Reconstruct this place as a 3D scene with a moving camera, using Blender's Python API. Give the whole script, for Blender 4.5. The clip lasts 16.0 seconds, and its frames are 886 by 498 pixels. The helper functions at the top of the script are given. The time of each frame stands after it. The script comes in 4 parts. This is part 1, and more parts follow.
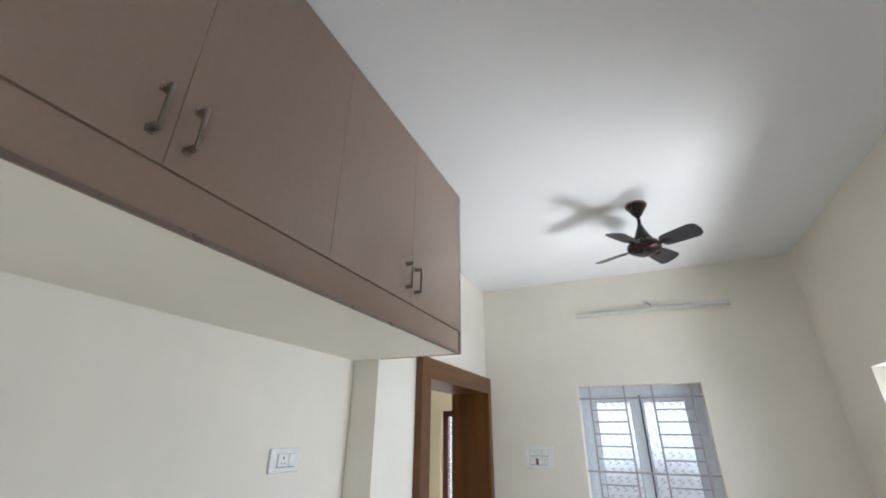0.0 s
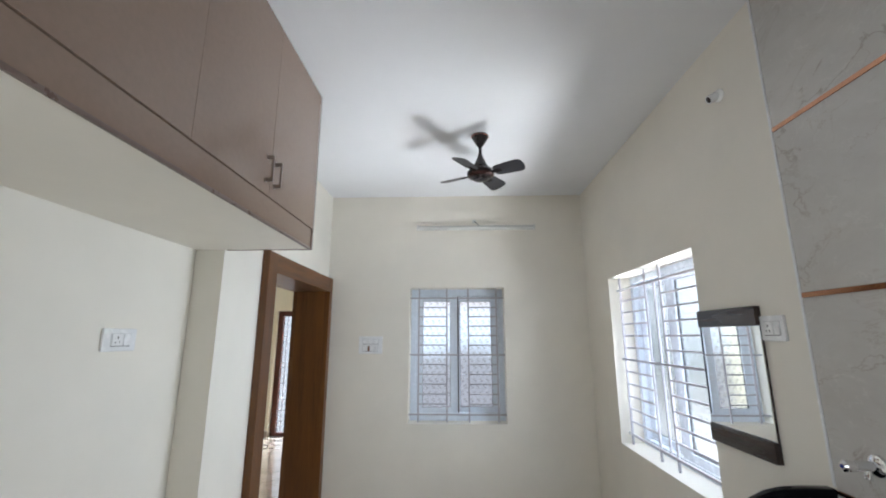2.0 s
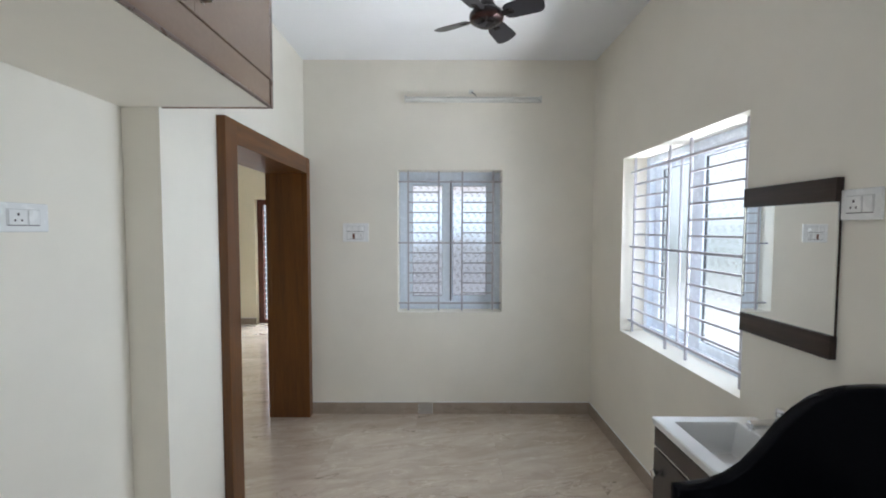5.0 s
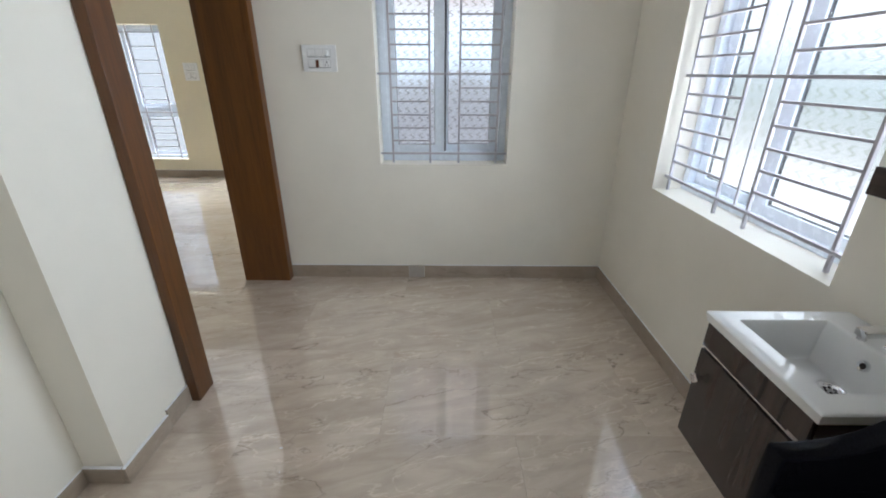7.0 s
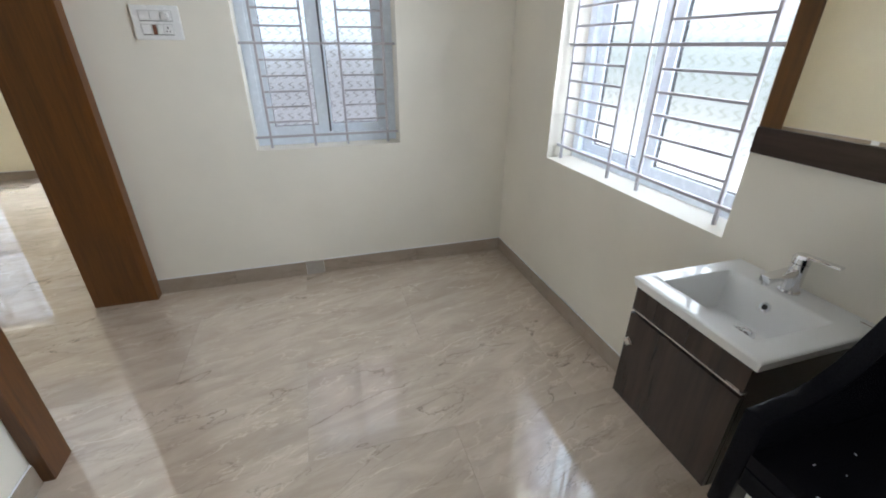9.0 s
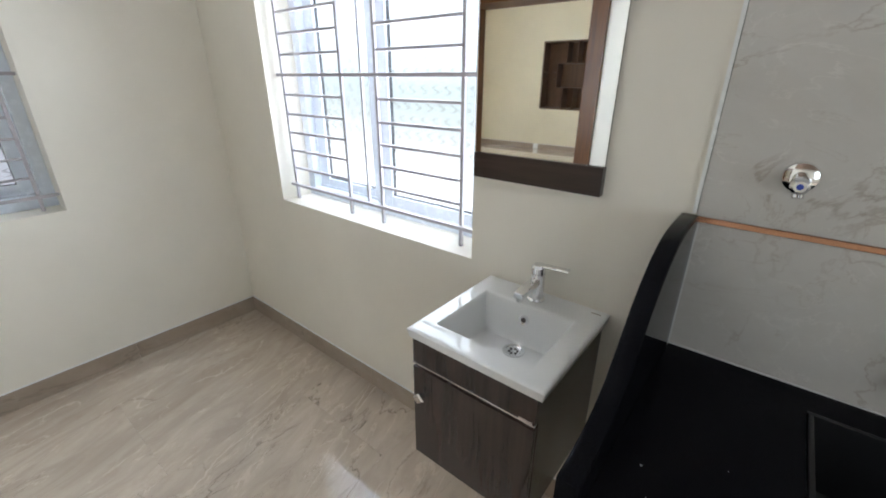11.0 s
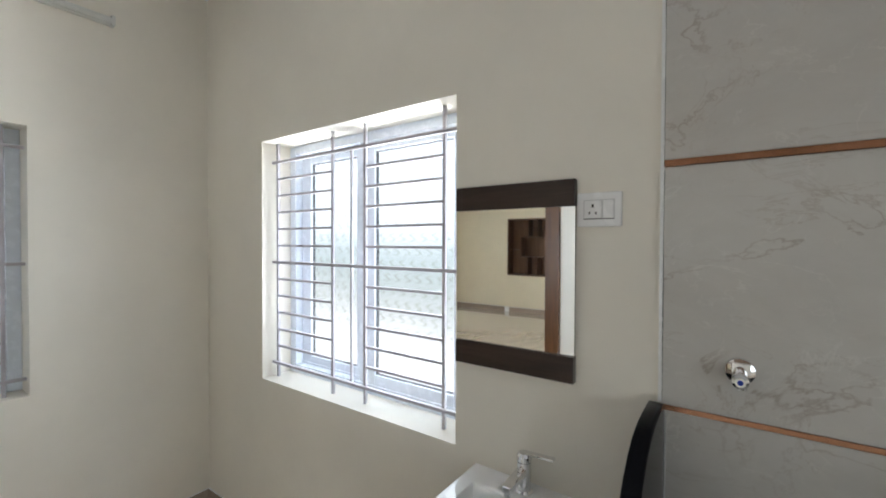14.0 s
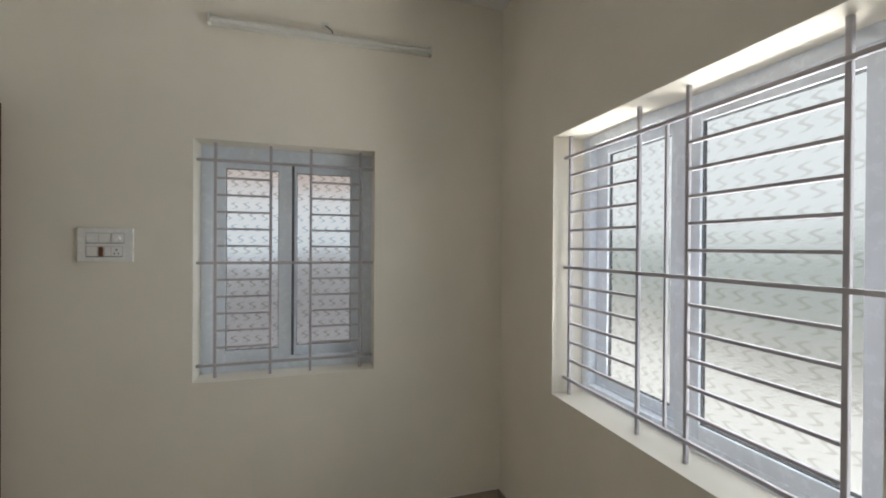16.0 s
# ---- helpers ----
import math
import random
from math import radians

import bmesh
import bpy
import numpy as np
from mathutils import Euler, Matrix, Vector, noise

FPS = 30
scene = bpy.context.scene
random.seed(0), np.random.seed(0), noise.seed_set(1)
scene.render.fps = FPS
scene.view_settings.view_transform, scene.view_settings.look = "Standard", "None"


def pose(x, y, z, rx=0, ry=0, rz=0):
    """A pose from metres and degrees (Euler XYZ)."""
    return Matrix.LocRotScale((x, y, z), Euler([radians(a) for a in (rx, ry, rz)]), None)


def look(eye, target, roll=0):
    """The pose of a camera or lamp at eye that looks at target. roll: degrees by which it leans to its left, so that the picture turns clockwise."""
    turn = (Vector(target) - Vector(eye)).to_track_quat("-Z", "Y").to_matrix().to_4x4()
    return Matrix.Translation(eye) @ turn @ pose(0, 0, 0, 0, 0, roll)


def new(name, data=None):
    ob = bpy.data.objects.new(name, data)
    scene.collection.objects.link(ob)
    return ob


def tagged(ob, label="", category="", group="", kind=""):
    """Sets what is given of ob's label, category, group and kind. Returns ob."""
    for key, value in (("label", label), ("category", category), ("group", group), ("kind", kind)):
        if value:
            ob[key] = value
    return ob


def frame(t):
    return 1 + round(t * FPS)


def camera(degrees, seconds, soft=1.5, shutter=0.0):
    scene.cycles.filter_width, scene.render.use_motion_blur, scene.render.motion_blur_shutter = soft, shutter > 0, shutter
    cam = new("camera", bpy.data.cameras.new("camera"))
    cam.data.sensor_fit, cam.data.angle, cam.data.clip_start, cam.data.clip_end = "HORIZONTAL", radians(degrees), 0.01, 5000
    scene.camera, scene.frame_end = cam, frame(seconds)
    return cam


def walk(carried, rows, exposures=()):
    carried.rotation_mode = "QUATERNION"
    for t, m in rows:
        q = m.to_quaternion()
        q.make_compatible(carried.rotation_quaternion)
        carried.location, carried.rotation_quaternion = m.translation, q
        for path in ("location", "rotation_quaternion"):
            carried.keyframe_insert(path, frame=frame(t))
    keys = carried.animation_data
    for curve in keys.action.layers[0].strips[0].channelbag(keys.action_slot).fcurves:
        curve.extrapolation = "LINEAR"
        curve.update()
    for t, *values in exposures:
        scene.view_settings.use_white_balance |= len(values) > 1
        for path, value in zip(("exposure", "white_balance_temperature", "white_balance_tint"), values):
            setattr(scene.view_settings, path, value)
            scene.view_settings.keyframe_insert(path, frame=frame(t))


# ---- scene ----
cam = camera(94.0, 16.0, soft=1.9)
PATH = [
    (0, (0.284, 0.109, 1.726), (-0.464, 1.776, 2.538), 0.5),
    (0.5, (0.291, 0.003, 1.721), (-0.150, 1.792, 2.499), 0.3),
    (1, (0.313, -0.113, 1.706), (0.084, 1.740, 2.421), 0.1),
    (1.5, (0.286, -0.120, 1.675), (0.178, 1.789, 2.262), -0.0),
    (2, (0.291, -0.085, 1.630), (0.223, 1.871, 2.045), -0.0),
    (2.5, (0.298, -0.052, 1.599), (0.248, 1.935, 1.820), -0.0),
    (3, (0.303, -0.043, 1.583), (0.266, 1.955, 1.651), 0.0),
    (3.2, (0.283, -0.047, 1.576), (0.265, 1.953, 1.605), 0.0),
    (3.55, (0.272, -0.032, 1.573), (0.264, 1.973, 1.557), 0.0),
    (3.9, (0.255, 0.010, 1.576), (0.253, 2.020, 1.547), 0.0),
    (4.25, (0.237, 0.077, 1.582), (0.238, 2.089, 1.550), 0.0),
    (4.6, (0.225, 0.166, 1.586), (0.227, 2.178, 1.543), 0.0),
    (4.95, (0.223, 0.277, 1.584), (0.225, 2.282, 1.501), 0.1),
    (5.3, (0.238, 0.408, 1.571), (0.239, 2.400, 1.400), 0.1),
    (5.5, (0.252, 0.491, 1.553), (0.251, 2.478, 1.324), 0.1),
    (6, (0.289, 0.688, 1.531), (0.288, 2.646, 1.123), 0.2),
    (6.5, (0.291, 0.826, 1.484), (0.280, 2.729, 0.868), 0.2),
    (7, (0.296, 0.883, 1.471), (0.288, 2.723, 0.687), 0.2),
    (7.5, (0.296, 0.884, 1.474), (0.317, 2.679, 0.592), 0.3),
    (8, (0.288, 0.886, 1.466), (0.401, 2.664, 0.557), 0.3),
    (8.5, (0.211, 0.963, 1.464), (0.496, 2.728, 0.568), 0.3),
    (9, (0.194, 1.062, 1.452), (0.717, 2.780, 0.572), 0.3),
    (9.5, (0.309, 1.185, 1.439), (1.104, 2.807, 0.578), 0.4),
    (10, (0.386, 1.252, 1.418), (1.440, 2.726, 0.571), 0.4),
    (10.2, (0.383, 1.258, 1.429), (1.525, 2.665, 0.584), 0.2),
    (10.55, (0.393, 1.271, 1.438), (1.686, 2.568, 0.611), 0.1),
    (10.9, (0.393, 1.267, 1.452), (1.811, 2.463, 0.663), 0.1),
    (11.25, (0.386, 1.252, 1.468), (1.904, 2.361, 0.737), 0.1),
    (11.6, (0.373, 1.233, 1.486), (1.968, 2.274, 0.831), 0.2),
    (11.95, (0.358, 1.218, 1.505), (2.007, 2.214, 0.941), 0.4),
    (12.3, (0.344, 1.212, 1.524), (2.025, 2.194, 1.065), 0.4),
    (12.5, (0.335, 1.213, 1.540), (2.036, 2.187, 1.139), 0.3),
    (13, (0.317, 1.214, 1.561), (2.041, 2.200, 1.324), 0.4),
    (13.5, (0.302, 1.213, 1.577), (2.004, 2.256, 1.464), 0.2),
    (14, (0.299, 1.233, 1.567), (1.929, 2.391, 1.537), 0.2),
    (14.5, (0.310, 1.251, 1.558), (1.806, 2.578, 1.566), 0.3),
    (15, (0.346, 1.276, 1.548), (1.627, 2.812, 1.566), 0.3),
    (15.5, (0.383, 1.340, 1.544), (1.360, 3.086, 1.553), 0.4),
    (16, (0.424, 1.502, 1.555), (1.007, 3.415, 1.545), 0.4),
]
EXPOSURES = [(0, 0.06, 6000, 9), (2.5, -0.06, 5880, 9), (5.5, -0.1, 5880, 8), (6.5, -0.08, 5900, 8), (8, 0.06, 5950, 8), (10, 0.2, 6000, 8), (12.4, 0.42, 6050, 8), (13, 0.16, 6100, 8), (14, -0.03, 6120, 8), (15, -0.33, 6350, 8), (15.5, -0.55, 6450, 8), (16, -0.82, 6700, 8)]
walk(cam, [(t, look(eye, target, roll)) for t, eye, target, roll in PATH], EXPOSURES)

# ---- light ----
world = bpy.data.worlds.new("world")
scene.world = world
world.use_nodes = True
wn = world.node_tree.nodes
sky = wn.new("ShaderNodeTexSky")
sky.sky_type = "NISHITA"
sky.sun_disc = False
sky.sun_elevation, sky.sun_rotation = radians(65), radians(254)
wn["Background"].inputs["Strength"].default_value = 0.12
world.node_tree.links.new(sky.outputs[0], wn["Background"].inputs["Color"])

sun_data = bpy.data.lights.new("sun", "SUN")
sun_data.energy, sun_data.angle, sun_data.color = 3.5, radians(0.5), (1.0, 0.95, 0.88)
sun = new("sun", sun_data)
sun.matrix_world = look((-9, -2.5, 20), (0, 0, 0))


def daylight(name, eye, target, width, height, watts, spread=180):
    """Sky light scattered into the room by a frosted window: a lamp in the window's opening."""
    d = bpy.data.lights.new(name, "AREA")
    d.spread = radians(spread)
    d.shape, d.size, d.size_y, d.energy, d.color = "RECTANGLE", width, height, watts, (0.90, 0.95, 1.0)
    new(name, d).matrix_world = look(eye, target)


# lamp in an added, unseen opening: side light for the kitchen tiles
daylight("daylight_kitchen", (-1.10, -1.25, 1.48), (1.0, -1.25, 1.48), 1.25, 1.10, 15.0)
# fill lamp in an added, unseen window: brightens the loft front
daylight("fill_counter", (1.594, -1.05, 1.53), (0.0, -1.05, 1.53), 1.25, 1.0, 10.0, 140)
daylight("daylight_dining", (1.594, 2.62, 1.472), (0.0, 2.62, 1.472), 1.13, 1.10, 17.5, 116)

# ---- the plan ----
XR, XT = 1.488, 1.478        # right wall, face of its tiles
XL, XN = -0.934, -1.088       # left wall, its recess beside the kitchen
YF, YC = 3.782, 2.010       # far wall, step of the left wall
YB = -2.4                    # back wall of the kitchen
H = 2.978                    # ceiling
X2, Y2 = -6.05, 7.12         # far walls of the second room
XW = -1.19                   # the second room's side of the dividing wall


# ---- materials ----
def mat(name, colour, rough=0.5, metal=0.0, spec=0.5):
    m = bpy.data.materials.new(name)
    m.use_nodes = True
    b = m.node_tree.nodes["Principled BSDF"]
    b.inputs["Base Color"].default_value = (*colour, 1)
    b.inputs["Roughness"].default_value = rough
    b.inputs["Metallic"].default_value = metal
    b.inputs["Specular IOR Level"].default_value = spec
    return m, m.node_tree.nodes, m.node_tree.links, b


def coords(n, l, scale=(1, 1, 1), world_space=True, rand=0.0):
    """Places in metres, stretched by scale; rand shifts them from object to object."""
    if world_space:
        src = n.new("ShaderNodeNewGeometry").outputs["Position"]
    else:
        src = n.new("ShaderNodeTexCoord").outputs["Object"]
    if rand:
        info = n.new("ShaderNodeObjectInfo")
        mul = n.new("ShaderNodeVectorMath")
        mul.operation = "SCALE"
        comb = n.new("ShaderNodeCombineXYZ")
        for k in range(3):
            l.new(info.outputs["Random"], comb.inputs[k])
        l.new(comb.outputs[0], mul.inputs[0])
        mul.inputs["Scale"].default_value = rand
        add = n.new("ShaderNodeVectorMath")
        l.new(src, add.inputs[0])
        l.new(mul.outputs[0], add.inputs[1])
        src = add.outputs[0]
    mp = n.new("ShaderNodeMapping")
    mp.inputs["Scale"].default_value = scale
    l.new(src, mp.inputs["Vector"])
    return mp.outputs[0]


def noise_tex(n, l, vec, scale, detail=4, rough=0.55, distort=0.0):
    t = n.new("ShaderNodeTexNoise")
    t.inputs["Scale"].default_value = scale
    t.inputs["Detail"].default_value = detail
    t.inputs["Roughness"].default_value = rough
    t.inputs["Distortion"].default_value = distort
    l.new(vec, t.inputs["Vector"])
    return t.outputs["Fac"]


def ramp(n, l, fac, stops, ease="LINEAR"):
    r = n.new("ShaderNodeValToRGB")
    r.color_ramp.interpolation = ease
    e = r.color_ramp.elements
    e[0].position, e[0].color = stops[0][0], (*stops[0][1], 1)
    e[1].position, e[1].color = stops[-1][0], (*stops[-1][1], 1)
    for p, c in stops[1:-1]:
        x = e.new(p)
        x.color = (*c, 1)
    l.new(fac, r.inputs[0])
    return r.outputs[0]


def mix(n, l, fac, a, b, mode="MIX"):
    m = n.new("ShaderNodeMix")
    m.data_type, m.blend_type = "RGBA", mode
    if isinstance(fac, float):
        m.inputs[0].default_value = fac
    else:
        l.new(fac, m.inputs[0])
    for k, v in ((6, a), (7, b)):
        if isinstance(v, tuple):
            m.inputs[k].default_value = (*v, 1)
        else:
            l.new(v, m.inputs[k])
    return m.outputs[2]


def bump(n, l, b, height, strength, dist=0.01):
    k = n.new("ShaderNodeBump")
    k.inputs["Strength"].default_value = strength
    k.inputs["Distance"].default_value = dist
    l.new(height, k.inputs["Height"])
    l.new(k.outputs[0], b.inputs["Normal"])


def paint(name, colour, rough=0.55, dirt=0.06):
    """Rolled emulsion on plaster: faint clouds, roller stipple and long waves of the trowel."""
    m, n, l, b = mat(name, colour, rough, spec=0.35)
    v = coords(n, l)
    big = noise_tex(n, l, v, 1.3, 5, 0.6)
    low = tuple(c * (1 - dirt) for c in colour)
    high = tuple(min(1, c * (1 + dirt * 0.5)) for c in colour)
    l.new(ramp(n, l, big, [(0.3, low), (0.7, high)]), b.inputs["Base Color"])
    fine = noise_tex(n, l, v, 260, 2)
    wave = noise_tex(n, l, v, 5, 2)
    h = n.new("ShaderNodeMath")
    h.operation = "MULTIPLY_ADD"
    l.new(wave, h.inputs[0])
    h.inputs[1].default_value = 3.0
    l.new(fine, h.inputs[2])
    bump(n, l, b, h.outputs[0], 0.12, 0.003)
    return m


def stone_tile(name, pale, mid, dark, vein, rough, along, rand=7.0, vein_amount=0.8, wander=0.9, gloss=0.5):
    """Polished vitrified tile: drifting bands, thin cracks of a darker and of a paler vein."""
    m, n, l, b = mat(name, mid, rough, spec=gloss)
    v = coords(n, l, along, rand=rand)
    band = noise_tex(n, l, v, 1.6, 6, 0.62, 0.6)
    base = ramp(n, l, band, [(0.28, dark), (0.5, mid), (0.72, pale)])
    fine = noise_tex(n, l, v, 9, 6, 0.7, 0.4)
    base = mix(n, l, 0.28, base, ramp(n, l, fine, [(0.3, dark), (0.7, pale)]))
    for scale, width, col, amount, detail in ((0.9, 0.010, vein, vein_amount, 7), (1.7, 0.006, tuple(c * 1.15 for c in vein), vein_amount * 0.6, 8), (2.6, 0.010, tuple(min(1, c * 1.3) for c in pale), 0.3, 7)):
        f = noise_tex(n, l, v, scale, detail, 0.58, wander)
        sub = n.new("ShaderNodeMath")
        sub.operation = "SUBTRACT"
        l.new(f, sub.inputs[0])
        sub.inputs[1].default_value = 0.5
        ab = n.new("ShaderNodeMath")
        ab.operation = "ABSOLUTE"
        l.new(sub.outputs[0], ab.inputs[0])
        line = n.new("ShaderNodeMapRange")
        line.inputs["From Min"].default_value = 0.0
        line.inputs["From Max"].default_value = width
        line.inputs["To Min"].default_value = amount
        line.inputs["To Max"].default_value = 0.0
        l.new(ab.outputs[0], line.inputs["Value"])
        gate = ramp(n, l, noise_tex(n, l, v, scale * 1.9, 3), [(0.42, (0, 0, 0)), (0.60, (1, 1, 1))])
        both = n.new("ShaderNodeMath")
        both.operation = "MULTIPLY"
        l.new(line.outputs[0], both.inputs[0])
        l.new(gate, both.inputs[1])
        base = mix(n, l, both.outputs[0], base, col)
    l.new(base, b.inputs["Base Color"])
    rg = ramp(n, l, noise_tex(n, l, v, 3, 4), [(0.3, (rough * 0.8,) * 3), (0.8, (rough * 1.5,) * 3)])
    l.new(rg, b.inputs["Roughness"])
    bump(n, l, b, noise_tex(n, l, v, 2.2, 2), 0.05, 0.002)
    return m


def floor_stone(name, pale, mid, dark, vein, rough, gloss):
    """Polished beige marble-look floor tile: soft streaks and a few thin cracks that run a little aslant of the tile's length."""
    m, n, l, b = mat(name, mid, rough, spec=gloss)
    src = coords(n, l, (1, 1, 1), rand=9.0)

    def aslant(turn, along):
        a = n.new("ShaderNodeMapping")
        a.inputs["Rotation"].default_value = (0, 0, radians(turn))
        l.new(src, a.inputs["Vector"])
        c = n.new("ShaderNodeMapping")
        c.inputs["Scale"].default_value = along
        l.new(a.outputs[0], c.inputs["Vector"])
        return c.outputs[0]
    soft = aslant(-9, (0.7, 2.0, 1.0))
    streak = aslant(-14, (1.5, 5.5, 1.0))
    cloud = ramp(n, l, noise_tex(n, l, soft, 1.5, 5, 0.55), [(0.30, dark), (0.5, mid), (0.70, pale)])
    lines = ramp(n, l, noise_tex(n, l, streak, 1.8, 7, 0.64, 0.9), [(0.37, dark), (0.5, mid), (0.63, pale)])
    tone = mix(n, l, 0.5, cloud, lines)
    blot = ramp(n, l, noise_tex(n, l, aslant(20, (2.0, 2.6, 1.0)), 3.2, 6, 0.7, 0.3), [(0.56, (0, 0, 0)), (0.72, (0.55, 0.55, 0.55))])
    tone = mix(n, l, blot, tone, tuple(c * k for c, k in zip(mid, (0.86, 0.80, 0.76))))
    crack = aslant(-16, (0.7, 2.0, 1.0))
    light = tuple(min(1, c * 1.22) for c in pale)
    for scale, width, amount, shift, hue in ((0.8, 0.0050, 0.8, 0.47, vein), (1.2, 0.0045, 0.66, 0.53, vein), (1.7, 0.012, 0.6, 0.45, light), (2.1, 0.005, 0.42, 0.5, vein), (2.6, 0.012, 0.55, 0.55, light), (4.2, 0.014, 0.5, 0.48, light)):
        f = noise_tex(n, l, crack, scale, 7, 0.54, 0.5)
        sub = n.new("ShaderNodeMath")
        sub.operation = "SUBTRACT"
        l.new(f, sub.inputs[0])
        sub.inputs[1].default_value = shift
        ab = n.new("ShaderNodeMath")
        ab.operation = "ABSOLUTE"
        l.new(sub.outputs[0], ab.inputs[0])
        line = n.new("ShaderNodeMapRange")
        line.inputs["From Max"].default_value = width
        line.inputs["To Min"].default_value, line.inputs["To Max"].default_value = amount, 0.0
        l.new(ab.outputs[0], line.inputs["Value"])
        gate = ramp(n, l, noise_tex(n, l, soft, scale * 1.3, 2), [(0.49, (0, 0, 0)), (0.62, (1, 1, 1))])
        both = n.new("ShaderNodeMath")
        both.operation = "MULTIPLY"
        l.new(line.outputs[0], both.inputs[0])
        l.new(gate, both.inputs[1])
        tone = mix(n, l, both.outputs[0], tone, hue)
    l.new(tone, b.inputs["Base Color"])
    rg = ramp(n, l, noise_tex(n, l, soft, 3, 4), [(0.3, (rough * 0.8,) * 3), (0.8, (rough * 1.5,) * 3)])
    l.new(rg, b.inputs["Roughness"])
    b.inputs["Coat Weight"].default_value, b.inputs["Coat Roughness"].default_value, b.inputs["Coat IOR"].default_value = 1.0, 0.006, 1.7
    return m


def wood(name, pale, dark, rough, along, size=1.0, rand=3.0):
    """Veneer with long grain along one axis, pores and a few cathedral figures."""
    m, n, l, b = mat(name, pale, rough)
    s = [14.0 * size, 14.0 * size, 14.0 * size]
    s["xyz".index(along)] = 0.9 * size
    v = coords(n, l, tuple(s), rand=rand)
    fig = noise_tex(n, l, v, 0.55, 4, 0.6, 1.2)
    pore = noise_tex(n, l, v, 6, 5, 0.7)
    mid = tuple((p + d) / 2 for p, d in zip(pale, dark))
    c = ramp(n, l, fig, [(0.3, dark), (0.5, mid), (0.72, pale)])
    c = mix(n, l, 0.3, c, ramp(n, l, pore, [(0.35, dark), (0.65, pale)]))
    l.new(c, b.inputs["Base Color"])
    bump(n, l, b, pore, 0.08, 0.001)
    return m


def plain(name, colour, rough, metal=0.0, vary=0.05, scale=30, spec=0.5):
    """A nearly plain surface with faint unevenness of tone and gloss."""
    m, n, l, b = mat(name, colour, rough, metal, spec)
    v = coords(n, l)
    f = noise_tex(n, l, v, scale, 4)
    l.new(ramp(n, l, f, [(0.3, tuple(c * (1 - vary) for c in colour)), (0.7, tuple(min(1, c * (1 + vary)) for c in colour))]), b.inputs["Base Color"])
    l.new(ramp(n, l, f, [(0.3, (rough * 0.85,) * 3), (0.7, (min(1, rough * 1.2),) * 3)]), b.inputs["Roughness"])
    return m


WALL = paint("cream_wall_paint", (0.852, 0.809, 0.718))
WALL2 = paint("ivory_wall_paint", (0.80, 0.73, 0.55))
CEIL = paint("white_ceiling_paint", (0.90, 0.905, 0.92), 0.7, 0.03)
REVEAL = paint("white_reveal_paint", (0.60, 0.62, 0.66), 0.5, 0.05)
FLOOR = floor_stone("beige_marble_tile", (0.64, 0.545, 0.455), (0.54, 0.450, 0.365), (0.43, 0.350, 0.278), (0.13, 0.10, 0.078), 0.021, 0.9)
SKIRT = stone_tile("skirting_tile", (0.44, 0.362, 0.290), (0.36, 0.292, 0.230), (0.29, 0.232, 0.180), (0.17, 0.13, 0.10), 0.16, (1.2, 1.2, 2.0), 3.0, 0.4)
KTILE = stone_tile("pale_marble_wall_tile", (0.62, 0.60, 0.565), (0.57, 0.548, 0.512), (0.52, 0.497, 0.462), (0.27, 0.20, 0.15), 0.14, (1.0, 1.5, 2.3), 0.0, 0.5, 1.1)
GROUT = plain("grout", (0.40, 0.34, 0.29), 0.8)
TEAK_Z = wood("teak_upright", (0.185, 0.068, 0.0115), (0.052, 0.018, 0.0038), 0.38, "z")
TEAK_Y = wood("teak_level", (0.185, 0.068, 0.0115), (0.052, 0.018, 0.0038), 0.38, "y")
WENGE = wood("wenge_laminate", (0.060, 0.038, 0.031), (0.022, 0.014, 0.012), 0.22, "y")
WENGE_Z = wood("wenge_laminate_upright", (0.050, 0.032, 0.026), (0.020, 0.013, 0.011), 0.24, "z")
WALNUT = wood("walnut_niche", (0.17, 0.085, 0.04), (0.07, 0.035, 0.018), 0.4, "z")
REDWOOD = wood("red_stained_wood", (0.13, 0.035, 0.02), (0.06, 0.016, 0.01), 0.35, "z")
LAM = plain("mauve_brown_laminate", (0.275, 0.194, 0.144), 0.11, 0, 0.03, 60)
LAM_EDGE = plain("brown_edge_band", (0.17, 0.115, 0.09), 0.3)
GRANITE = plain("black_granite", (0.006, 0.006, 0.008), 0.08, 0, 0.5, 400, 0.06)
SINK = plain("black_quartz", (0.012, 0.012, 0.013), 0.35, 0, 0.3, 500)
CERAMIC = plain("white_ceramic", (0.86, 0.86, 0.85), 0.03, 0, 0.01, 8, 0.7)
CHROME = plain("chrome", (0.80, 0.80, 0.81), 0.07, 1.0, 0.02)
STEEL = plain("brushed_steel", (0.34, 0.285, 0.245), 0.30, 1.0)
COPPER = plain("rose_gold_strip", (0.52, 0.28, 0.175), 0.16, 1.0, 0.15, 6)
BLACK = plain("black_rubber", (0.012, 0.012, 0.012), 0.4)
UPVC = plain("white_upvc", (0.81, 0.87, 0.95), 0.25, 0, 0.02)
GASKET = plain("grey_gasket", (0.10, 0.10, 0.11), 0.5)
BAR = plain("lilac_white_enamel", (0.46, 0.44, 0.48), 0.4, 0, 0.06, 20)
PLASTIC = plain("white_plastic", (0.88, 0.88, 0.87), 0.25, 0, 0.02)
TUBEM = plain("dusty_white_plastic", (0.70, 0.70, 0.66), 0.4, 0, 0.04)
PLASTIC_G = plain("grey_joint_plastic", (0.66, 0.66, 0.65), 0.5, 0, 0.04)
DARKP = plain("dark_plastic", (0.03, 0.02, 0.018), 0.5)
